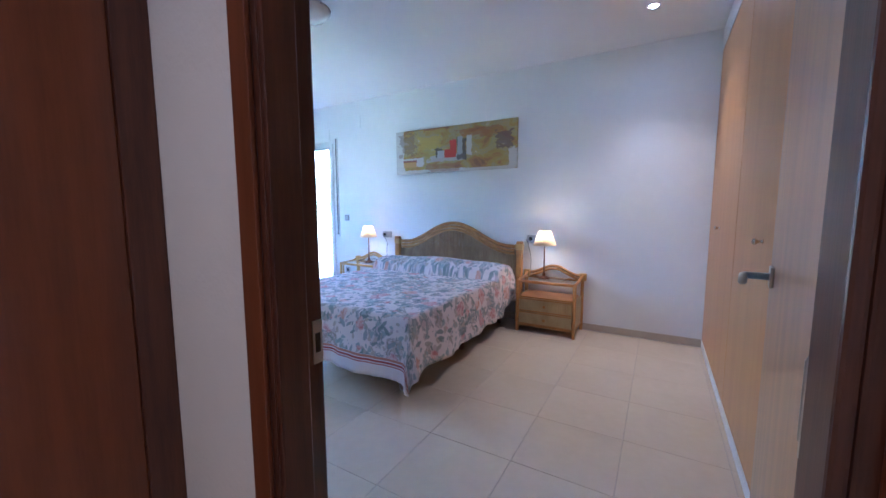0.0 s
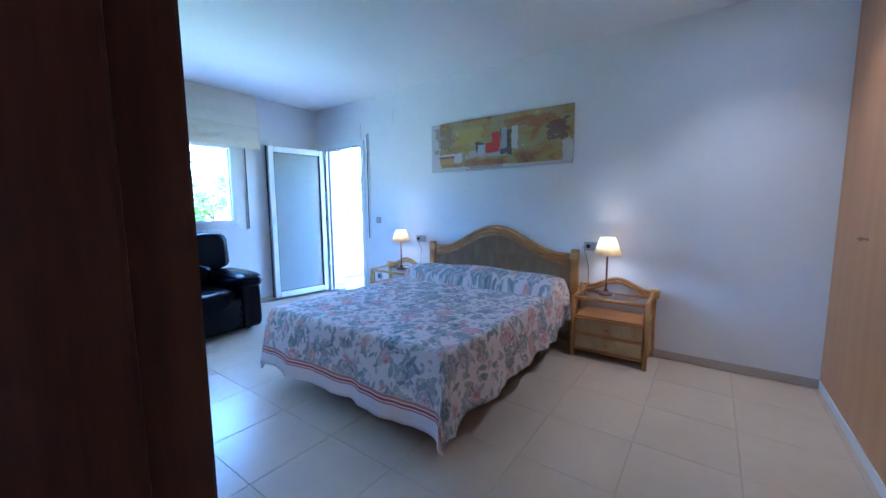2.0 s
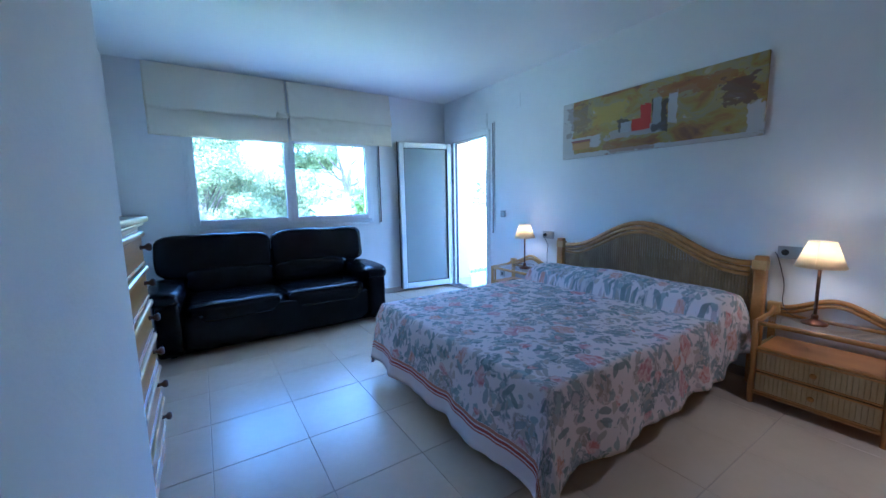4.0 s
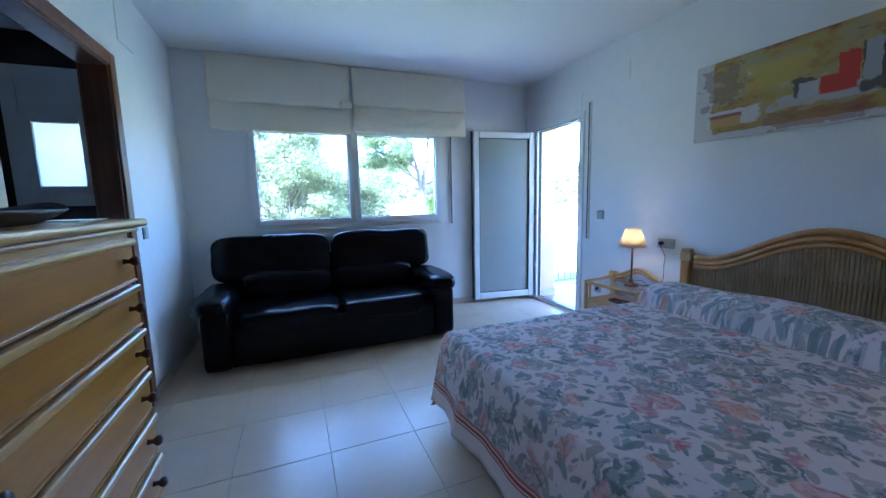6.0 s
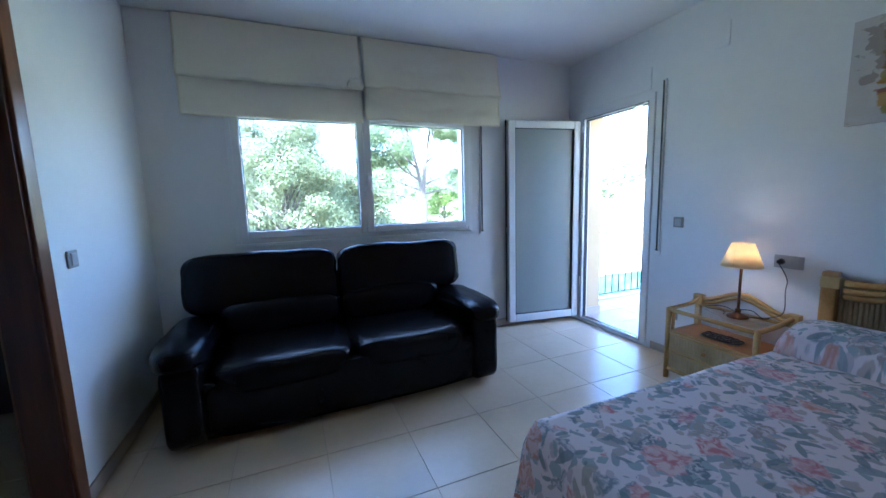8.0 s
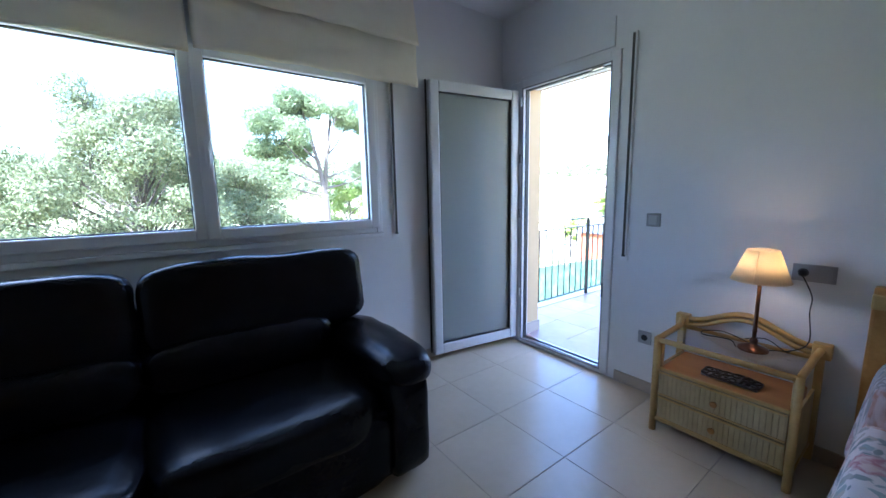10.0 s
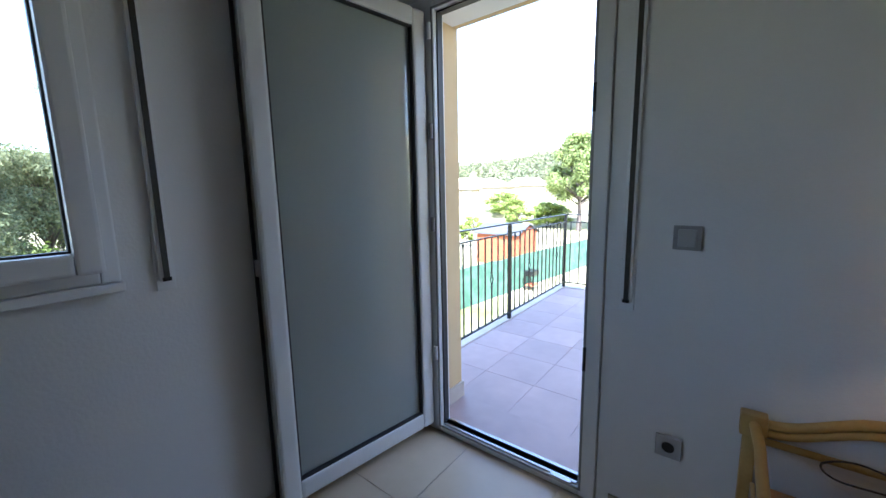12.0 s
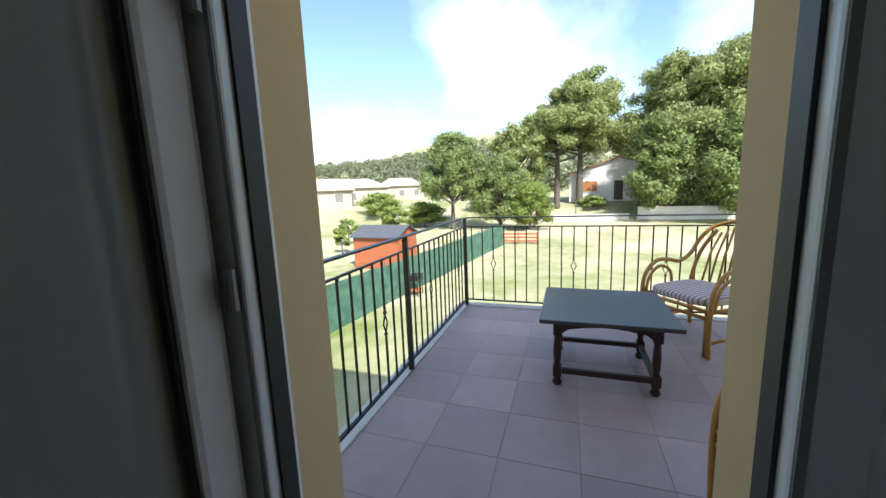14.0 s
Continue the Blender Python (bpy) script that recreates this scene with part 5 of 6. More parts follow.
railing("terrace_railing", (0.40, 0.325, TZ + 0.012), (3.462, 0.325, TZ + 0.012), (0.012, 0.482, 1.0), "black wrought-iron railing along the terrace edge")
railing("terrace_railing", (3.462, 0.31, TZ + 0.012), (3.462, -6.4, TZ + 0.012), (0.62, 0.99), "black wrought-iron railing at the terrace end")


def terrace_table():
    ob = thing("coffee_table", (2.22, -0.985, TZ), "low dark wooden coffee table with a slate-grey top", "table")
    part("tabletop", box(-0.37, 0.44, -0.41, 0.40, 0.445, 0.472, 0.006), M_TABLETOP, ob)
    for x in (-0.27, 0.27):
        for y in (-0.29, 0.29):
            part("leg", lathe([(0.024, 0.0), (0.032, 0.02), (0.020, 0.045), (0.026, 0.055), (0.026, 0.06)], 16, (x, y, 0)), M_TABLEWOOD, ob, smooth=True)
            part("leg_block", box(x - 0.027, x + 0.027, y - 0.027, y + 0.027, 0.06, 0.135, 0.004), M_TABLEWOOD, ob)
            part("turned_post", lathe([(0.024, 0.135), (0.019, 0.15), (0.025, 0.19), (0.026, 0.25), (0.020, 0.33), (0.025, 0.345)], 16, (x, y, 0)), M_TABLEWOOD, ob, smooth=True)
            part("upper_block", box(x - 0.027, x + 0.027, y - 0.027, y + 0.027, 0.345, 0.443, 0.004), M_TABLEWOOD, ob)
    for y in (-0.29, 0.29):
        part("stretcher", box(-0.242, 0.242, y - 0.016, y + 0.016, 0.08, 0.115, 0.004), M_TABLEWOOD, ob)
    for x in (-0.27, 0.27):
        part("stretcher", box(x - 0.016, x + 0.016, -0.262, 0.262, 0.08, 0.115, 0.004), M_TABLEWOOD, ob)

    def apron(along, at):
        bm = bmesh.new()
        top, lo = [], []
        n = 14
        for s in (-0.009, 0.009):
            t_, l_ = [], []
            for i in range(n + 1):
                u = -0.262 + 0.524 * i / n
                dip = 0.385 + 0.035 * math.cos(u / 0.262 * math.pi / 2) - (0.02 if abs(u) > 0.24 else 0)
                for zz, bag in ((0.443, t_), (dip, l_)):
                    bag.append(bm.verts.new((u, at + s, zz) if along == "x" else (at + s, u, zz)))
            top.append(t_)
            lo.append(l_)
        for i in range(n):
            bm.faces.new((top[0][i], top[0][i + 1], lo[0][i + 1], lo[0][i]))
            bm.faces.new((top[1][i + 1], top[1][i], lo[1][i], lo[1][i + 1]))
            bm.faces.new((lo[0][i], lo[0][i + 1], lo[1][i + 1], lo[1][i]))
        bmesh.ops.recalc_face_normals(bm, faces=bm.faces)
        part("arched_apron", bm, M_TABLEWOOD, ob)

    for s in (-0.29, 0.29):
        apron("x", s)
        apron("y", s)
    return ob


terrace_table()


def striped_cloth():
    m = material("striped_cushion_cloth", (0.62, 0.55, 0.50), 0.9, scale=12, amount=0.2)
    n, l = m.node_tree.nodes, m.node_tree.links
    tc, wv, mr, mx = n.new("ShaderNodeTexCoord"), n.new("ShaderNodeTexWave"), n.new("ShaderNodeMapRange"), n.new("ShaderNodeMixRGB")
    wv.inputs["Scale"].default_value = 9.0
    wv.bands_direction = "X"
    mr.inputs["From Min"].default_value, mr.inputs["From Max"].default_value = 0.55, 0.65
    l.new(tc.outputs["Object"], wv.inputs["Vector"])
    l.new(wv.outputs["Fac"], mr.inputs["Value"])
    l.new(mr.outputs["Result"], mx.inputs["Fac"])
    l.new(n["Principled BSDF"].inputs["Base Color"].links[0].from_socket, mx.inputs[1])
    mx.inputs[2].default_value = (0.30, 0.20, 0.20, 1)
    l.new(mx.outputs["Color"], n["Principled BSDF"].inputs["Base Color"])
    return m


M_STRIPE = striped_cloth()


def armchair(at, turn, label):
    """A bent-cane armchair; it faces local -y."""
    ob = thing("rattan_armchair", at, label, "armchair", group="terrace armchairs")
    w, d = 0.30, 0.28
    for s in (-1, 1):
        part("arm_hoop", tube(smooth_curve([(s * w, -d, 0.0), (s * w, -d - 0.01, 0.30), (s * w, -d + 0.01, 0.50), (s * w, -0.16, 0.62), (s * w, -0.02, 0.63), (s * w, 0.12, 0.60), (s * w * 0.97, 0.24, 0.66), (s * w * 0.92, 0.32, 0.78), (s * w * 0.72, 0.39, 0.89), (s * w * 0.3, 0.43, 0.94), (0, 0.435, 0.945)], 6), 0.017, 9), M_RATTAN, ob, smooth=True)
        part("inner_hoop", tube(smooth_curve([(s * w, -d + 0.03, 0.36), (s * w, -d + 0.07, 0.50), (s * w, -0.10, 0.575), (s * w, 0.02, 0.52), (s * w, 0.05, 0.36)], 6), 0.013, 8), M_RATTAN, ob, smooth=True)
        part("back_leg", tube(smooth_curve([(s * w, 0.30, 0.0), (s * w, 0.27, 0.36), (s * w * 0.9, 0.33, 0.66), (s * w * 0.6, 0.40, 0.87)], 6), 0.016, 9), M_RATTAN, ob, smooth=True)
        part("front_leg", tube([(s * (w - 0.04), -d + 0.02, 0.0), (s * (w - 0.04), -d + 0.02, 0.36)], 0.019, 9), M_RATTAN, ob, smooth=True)
        part("side_rail", tube([(s * w, -d, 0.355), (s * w, 0.27, 0.34)], 0.016, 9), M_RATTAN, ob, smooth=True)
        part("lower_rail", tube([(s * w, -d, 0.12), (s * w, 0.29, 0.12)], 0.012, 8), M_RATTAN, ob, smooth=True)
    for y, z in ((-d, 0.355), (0.27, 0.34), (-d, 0.30)):
        part("cross_rail", tube([(-w, y, z), (w, y, z)], 0.015, 8), M_RATTAN, ob, smooth=True)
    for i in range(7):
        x = -0.21 + 0.07 * i
        part("back_cane", tube([(x, 0.28, 0.36), (x * 0.9, 0.345, 0.66), (x * 0.75, 0.425, 0.92 - abs(x) * 0.35)], 0.009, 7), M_RATTAN, ob, smooth=True)
    part("seat_cushion", cushion((0, -0.01, 0.405), (0.56, 0.56, 0.085), 4, 9, 0.004, 6, 3.0), M_STRIPE, ob, "white cushion with mauve stripes", smooth=True)
    ob.rotation_euler = (0, 0, radians(turn))
    return ob


armchair((2.98, -1.78, TZ), -143, "bent rattan armchair with a striped seat cushion")
armchair((0.80, -1.60, TZ), -178, "bent rattan armchair standing beside the terrace door")


# ---- ground and distance ----
def land(x, y):
    r = math.hypot(x, y)
    z = -2.7
    t = min(1.0, max(0.0, (r - 43.5) / 7))
    z += 2.2 * t * t * (3 - 2 * t)
    t = min(1.0, max(0.0, (r - 70) / 170))
    ridge = 0.72 + 0.5 * noise.noise(Vector((x * 0.006, y * 0.006, 0.3)))
    side = min(1.0, max(0.0, (0.75 - math.atan2(y, x)) / 0.6)) if r > 1 else 0.0
    z += 24.0 * t * t * (3 - 2 * t) * ridge * (0.8 + 1.3 * side * side * (3 - 2 * side))
    t = min(1.0, max(0.0, (r - 300) / 900))
    z += 20.0 * t * ridge
    return z + (0.10 * noise.noise(Vector((x * 0.12, y * 0.12, 2.0))) if r > 9 else 0)


def ground():
    radii = [0.0] + list(np.geomspace(2.0, 3200.0, 66))
    n = 96
    V, F = [], []
    for r in radii:
        for k in range(n):
            a = k * math.tau / n
            x, y = r * math.cos(a), r * math.sin(a)
            V.append((x, y, land(x, y)))
    for i in range(len(radii) - 1):
        for k in range(n):
            F.append((i * n + k, i * n + (k + 1) % n, (i + 1) * n + (k + 1) % n, (i + 1) * n + k))
    me = bpy.data.meshes.new("ground")
    me.from_pydata(V, [], F)
    m = material("field_grass_and_earth", (0.17, 0.21, 0.055), 0.95, second=(0.48, 0.42, 0.28), scale=0.16, amount=0.62, bump=0.8, bump_scale=9, bump_depth=0.05, spec=0.1)
    me.materials.append(m)
    me.polygons.foreach_set("use_smooth", [True] * len(F))
    return tagged(new("ground", me), "dry grass field with patches of pale earth", "ground", kind="structure")


ground()


def leaf_material(name, a, b, through_share=0.35):
    """Leaves that differ one by one and let some light through."""
    m = bpy.data.materials.new(name)
    m.use_nodes = True
    n, l = m.node_tree.nodes, m.node_tree.links
    pb = n["Principled BSDF"]
    geo, mx, tr, ms = n.new("ShaderNodeNewGeometry"), n.new("ShaderNodeMixRGB"), n.new("ShaderNodeBsdfTranslucent"), n.new("ShaderNodeMixShader")
    mx.inputs[1].default_value, mx.inputs[2].default_value = (*a, 1), (*b, 1)
    l.new(geo.outputs["Random Per Island"], mx.inputs["Fac"])
    l.new(mx.outputs["Color"], pb.inputs["Base Color"])
    l.new(mx.outputs["Color"], tr.inputs["Color"])
    pb.inputs["Roughness"].default_value, pb.inputs["Specular IOR Level"].default_value = 0.55, 0.35
    ms.inputs["Fac"].default_value = through_share
    l.new(pb.outputs["BSDF"], ms.inputs[1])
    l.new(tr.outputs["BSDF"], ms.inputs[2])
    l.new(ms.outputs["Shader"], n["Material Output"].inputs["Surface"])
    return m


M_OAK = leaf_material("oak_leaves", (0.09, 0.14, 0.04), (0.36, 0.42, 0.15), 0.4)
# darkened copies for the window trees, countering the bright indoor exposure in colour
M_OAK_DARK = leaf_material("toned_down_oak_leaves", (0.10, 0.12, 0.055), (0.27, 0.29, 0.145), 0.42)
M_PINE_DARK = leaf_material("blue_green_needles", (0.13, 0.17, 0.085), (0.30, 0.35, 0.18), 0.5)
M_PINE_LEAF = leaf_material("pine_needles", (0.17, 0.21, 0.07), (0.46, 0.49, 0.20), 0.45)
M_FAR = leaf_material("grey_green_leaves", (0.10, 0.12, 0.06), (0.27, 0.28, 0.16), 0.4)
M_BRIGHT = leaf_material("bright_leaves", (0.12, 0.18, 0.03), (0.30, 0.36, 0.09), 0.35)
M_CYPRESS = leaf_material("cypress_leaves", (0.02, 0.04, 0.015), (0.06, 0.085, 0.03))
M_BARK = material("grey_bark", (0.16, 0.13, 0.11), 0.9, second=(0.08, 0.065, 0.055), scale=6, stretch=(3, 3, 0.6), amount=0.6, bump=0.8, bump_scale=20, bump_depth=0.02)


def foliage_mesh(name, lobes, count, size, seed):
    """Many small leaf blades strewn through ellipsoid lobes (x, y, z, rx, rz), thickest near their skins."""
    rng = np.random.default_rng(seed)
    vol = np.array([lo[3] ** 2 * lo[4] for lo in lobes]) ** 0.7
    pick = rng.choice(len(lobes), count, p=vol / vol.sum())
    L = np.array(lobes)[pick]
    d = rng.normal(size=(count, 3))
    d /= np.linalg.norm(d, axis=1)[:, None]
    rad = rng.uniform(0.2, 1.0, count) ** 0.45 * (1 + 0.22 * rng.normal(size=count).clip(-1.6, 1.7))
    P = L[:, :3] + d * rad[:, None] * np.stack([L[:, 3], L[:, 3], L[:, 4]], 1)
    facing = d + rng.normal(size=(count, 3)) * 0.45 + np.array([0, 0, 0.25])   # blades turn their faces outwards and up
    u = np.cross(facing, rng.normal(size=(count, 3)))
    u /= np.linalg.norm(u, axis=1)[:, None]
    w = np.cross(u, facing)
    w /= np.linalg.norm(w, axis=1)[:, None]
    s = (size * rng.uniform(0.55, 1.35, count))[:, None]
    V = np.stack([P - u * s, P + w * s * 0.42 - u * s * 0.1, P + u * s, P - w * s * 0.42 + u * s * 0.1], 1).reshape(-1, 3)
    me = bpy.data.meshes.new(name)
    me.from_pydata(V.tolist(), [], (np.arange(count * 4).reshape(-1, 4)).tolist())
    return me


def tree(name, base, height, spread, trunk_h, leaf_mat, label, seed, count=5000, size=0.10, trunk_r=0.16, lobes_n=12, flat_top=False, lean=(0, 0)):
    rng = random.Random(seed)
    bz = land(base[0], base[1])
    ob = thing(name, (base[0], base[1], bz - 0.05), label, "tree")
    bm = bmesh.new()
    fork = Vector((lean[0] * 0.5, lean[1] * 0.5, trunk_h))
    top = Vector((lean[0], lean[1], height * 0.86))
    tube(smooth_curve([(0, 0, 0), (0.05 * lean[0], 0.05 * lean[1], trunk_h * 0.5), fork, fork.lerp(top, 0.5) + Vector((rng.uniform(-.2, .2), rng.uniform(-.2, .2), 0)), top], 5), trunk_r, 9, taper=lambda t: 1.15 - 0.95 * t, bm=bm)
    lobes = []
    for i in range(lobes_n):
        a = i * 2.4 + rng.uniform(-0.4, 0.4)
        t = (i + 0.5) / lobes_n
        if flat_top:
            zz = height * (0.56 + 0.36 * t)
            rr = spread * (0.86 - 0.55 * t) * rng.uniform(0.7, 1.1)
            lr, lz = spread * rng.uniform(0.24, 0.36), height * rng.uniform(0.05, 0.085)
        else:
            zz = trunk_h + (height - trunk_h) * (0.10 + 0.78 * t)
            rr = spread * (0.75 - 0.5 * abs(t - 0.35)) * rng.uniform(0.4, 1.0) * (1 - 0.6 * max(0, t - 0.6))
            lr = spread * rng.uniform(0.20, 0.40) * min(1.0, (15 / lobes_n) ** 0.36)
            lz = (height - trunk_h) * rng.uniform(0.08, 0.16) * min(1.0, (15 / lobes_n) ** 0.36)
        c = Vector((rr * math.cos(a) + lean[0] * t, rr * math.sin(a) + lean[1] * t, zz))
        lobes.append((c.x, c.y, c.z, lr, lz))
        start = fork.lerp(top, min(0.9, max(0.0, t * 0.7 - 0.05)))
        mid = start.lerp(c, 0.5) + Vector((rng.uniform(-.25, .25), rng.uniform(-.25, .25), rng.uniform(-0.1, 0.35)))
        tube(smooth_curve([start, mid, c], 4), trunk_r * 0.42, 6, taper=lambda t: 1 - 0.8 * t, bm=bm)
        for k in range(3):
            e = c + Vector((rng.uniform(-1, 1) * lr, rng.uniform(-1, 1) * lr, rng.uniform(-0.5, 0.8) * lz))
            tube([mid.lerp(c, 0.5), e], trunk_r * 0.14, 5, taper=lambda t: 1 - 0.7 * t, bm=bm)
    part("trunk", bm, M_BARK, ob, "grey-brown trunk with limbs", smooth=True)
    me = foliage_mesh("crown", lobes, count, size, seed)
    me.materials.append(leaf_mat)
    c = new("crown", me)
    c.parent = ob
    return ob


def pine(base, limbs, trunk_r, crown_top, leaf_mat, label, seed, count, size, clumps=5, leaders=((-0.6, 0.1), (0.35, -0.1))):
    """A pine with bare forked leaders; limbs are (height, heading, length, rise, tuft radius), each ending in flat tufts."""
    rng = random.Random(seed)
    ob = thing("pine_tree", (base[0], base[1], land(base[0], base[1]) - 0.05), label, "tree")
    fork = limbs[0][0]
    bm = bmesh.new()
    tube(smooth_curve([(0, 0, 0), (0.06, 0.02, fork * 0.5), (0, 0, fork + 0.1)], 5), trunk_r, 9, taper=lambda t: 1.2 - 0.35 * t, bm=bm)
    tops = []
    for lx, ly in leaders:
        end = Vector((lx * crown_top * 0.18, ly * crown_top * 0.18, crown_top * 0.94))
        tube(smooth_curve([(0, 0, fork - 0.1), (lx * 0.55, ly * 0.5, fork + (crown_top - fork) * 0.35), end * 0.5 + Vector((lx * 0.7, ly, (fork + crown_top) * 0.28)), end], 5), trunk_r * 0.72, 8, taper=lambda t: 1 - 0.8 * t, bm=bm)
        tops.append(end)
    lobes = []
    for h0, az, length, rise, r in limbs:
        a = radians(az)
        out = Vector((math.cos(a), math.sin(a), 0))
        lead = min(tops, key=lambda e: -e.x * out.x - e.y * out.y)
        k = max(0.0, (h0 - fork) / (crown_top - fork))
        start = Vector((lead.x * k, lead.y * k, h0))
        tip = start + out * length + Vector((0, 0, rise))
        mid = start.lerp(tip, 0.5) + Vector((rng.uniform(-.15, .15), rng.uniform(-.15, .15), -0.16 * rise))
        tube(smooth_curve([start, mid, tip], 6), trunk_r * 0.36, 7, taper=lambda t: 1 - 0.75 * t, bm=bm)
        for c in range(clumps):
            o = Vector((rng.uniform(-1, 1), rng.uniform(-1, 1), rng.uniform(-0.35, 0.45))) * r * 0.85
            if c == 0:
                o = Vector((0, 0, 0.1 * r))
            e = tip + o
            q = r * rng.uniform(0.40, 0.66)
            lobes.append((e.x, e.y, e.z, q, q * rng.uniform(0.55, 0.85)))
            tube([mid.lerp(tip, rng.uniform(0.45, 0.9)), e], trunk_r * 0.09, 5, taper=lambda t: 1 - 0.6 * t, bm=bm)
    part("trunk", bm, M_BARK, ob, "grey-brown forked trunk with bare limbs", smooth=True)
    me = foliage_mesh("crown", lobes, count, size, seed)
    me.materials.append(leaf_mat)
    new("crown", me).parent = ob
    return ob


def spread_limbs(first, top, spread, n, seed):
    """Limbs all round a crown, long below and short above."""
    rng = random.Random(seed)
    rows = []
    for i in range(n):
        t = (i + 0.5) / n
        length = spread * (0.95 - 0.62 * t) * rng.uniform(0.65, 1.05)
        rows.append((first + (top - first) * 0.80 * t, i * 137.5 + rng.uniform(-25, 25), length, length * rng.uniform(0.15, 0.45) + 0.10 * top * t, spread * rng.uniform(0.24, 0.36)))
    return rows


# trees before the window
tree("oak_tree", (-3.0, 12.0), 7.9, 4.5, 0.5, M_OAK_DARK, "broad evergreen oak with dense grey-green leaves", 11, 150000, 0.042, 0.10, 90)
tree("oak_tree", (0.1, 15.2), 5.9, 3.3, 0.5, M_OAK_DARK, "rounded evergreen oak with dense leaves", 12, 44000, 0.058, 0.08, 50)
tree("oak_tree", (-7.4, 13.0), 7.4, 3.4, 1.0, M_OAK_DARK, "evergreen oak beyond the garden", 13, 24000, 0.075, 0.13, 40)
pine((6.7, 24.0), ((4.1, 178, 4.1, 1.5, 1.6), (4.9, 165, 3.9, 2.3, 1.7), (5.7, 192, 2.9, 2.7, 1.7), (6.6, 150, 2.0, 3.0, 1.7), (4.6, 8, 3.6, 1.2, 1.3), (5.3, -18, 3.5, 2.5, 1.5), (6.9, 24, 2.3, 2.7, 1.7), (7.6, 90, 1.0, 2.9, 1.8), (7.0, -80, 1.5, 2.6, 1.6), (5.6, 105, 2.6, 1.9, 1.4), (7.9, 175, 1.2, 2.4, 1.6)), 0.27, 10.6, M_PINE_DARK, "umbrella pine with bare limbs and an airy crown", 21, 80000, 0.085, 7)
tree("cypress", (-5.75, 7.9), 7.6, 0.75, 0.4, M_CYPRESS, "slim dark green cypress tree", 31, 6000, 0.08, 0.10, 12)
tree("pine_tree", (1.3, 23.5), 5.6, 2.6, 2.2, M_PINE_DARK, "small umbrella pine in the distance", 22, 4000, 0.11, 0.12, 10)
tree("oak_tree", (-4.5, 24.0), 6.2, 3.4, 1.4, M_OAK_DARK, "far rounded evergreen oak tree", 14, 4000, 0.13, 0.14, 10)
tree("oak_tree", (9.5, 27.0), 5.6, 3.2, 1.2, M_BRIGHT, "far bright green leafy tree", 15, 4000, 0.13, 0.14, 10)
for i, (bx, by_, br) in enumerate(((-5.2, 9.3, 1.0), (-3.2, 9.6, 0.9), (-0.6, 10.6, 1.1), (0.9, 11.6, 0.9), (-7.0, 10.0, 1.1))):
    tree("shrub", (bx, by_), 2.5 + 0.3 * (i % 3), br, 0.25, M_BRIGHT, "leafy bright green garden shrub", 40 + i, 2200, 0.07, 0.05, 9)

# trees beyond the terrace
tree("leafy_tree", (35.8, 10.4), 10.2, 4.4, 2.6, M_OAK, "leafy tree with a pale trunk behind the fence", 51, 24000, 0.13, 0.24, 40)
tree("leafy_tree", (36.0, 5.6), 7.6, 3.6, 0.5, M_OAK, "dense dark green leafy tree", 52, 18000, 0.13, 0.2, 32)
tree("shrub", (34.8, 2.6), 4.8, 2.9, 0.3, M_BRIGHT, "broad bright green bush", 53, 13000, 0.11, 0.12, 28)
pine((48.5, -2.0), spread_limbs(5.4, 13.6, 6.6, 26, 54), 0.36, 13.6, M_PINE_LEAF, "tall pine with bare lower branches", 54, 52000, 0.17)
pine((47.2, 0.6), spread_limbs(5.0, 11.4, 5.6, 20, 55), 0.32, 11.4, M_PINE_LEAF, "pine leaning over the house", 55, 30000, 0.17)
pine((50.5, -13.0), spread_limbs(4.5, 14.6, 7.4, 30, 56), 0.42, 14.6, M_PINE_LEAF, "tall pine with an open crown", 56, 60000, 0.18)
pine((47.0, -18.0), spread_limbs(4.0, 14.0, 7.4, 28, 57), 0.40, 14.0, M_PINE_LEAF, "tall broad pine behind the oaks", 57, 46000, 0.18)
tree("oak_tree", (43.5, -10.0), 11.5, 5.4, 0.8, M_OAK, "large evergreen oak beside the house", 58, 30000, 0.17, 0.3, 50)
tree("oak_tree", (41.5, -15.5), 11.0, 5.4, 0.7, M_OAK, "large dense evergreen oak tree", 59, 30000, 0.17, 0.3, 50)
tree("leafy_tree", (45.0, 5.4), 11.5, 5.0, 1.0, M_PINE_LEAF, "tall tree behind the hedge", 60, 22000, 0.19, 0.25, 40)
tree("shrub", (41.5, 21.5), 3.2, 3.6, 0.3, M_BRIGHT, "broad low yellow-green hedge bush", 61, 3500, 0.18, 0.1, 12)
tree("shrub", (36.5, 17.5), 2.7, 2.4, 0.3, M_BRIGHT, "round yellow-green garden bush", 62, 2500, 0.16, 0.1, 10)
tree("shrub", (38.5, 14.6), 3.0, 3.0, 0.3, M_BRIGHT, "broad yellow-green bush before the leafy tree", 66, 6000, 0.14, 0.1, 18)
tree("shrub", (24.5, 15.5), 2.2, 1.0, 0.9, M_BRIGHT, "small garden tree with long leaves", 63, 900, 0.16, 0.07, 7)
tree("shrub", (21.0, 13.8), 1.8, 0.9, 0.5, M_BRIGHT, "small bright green garden bush", 64, 900, 0.13, 0.06, 7)
tree("shrub", (47.0, -3.5), 1.6, 2.4, 0.2, M_BRIGHT, "low green bush by the house", 65, 1800, 0.16, 0.08, 10)


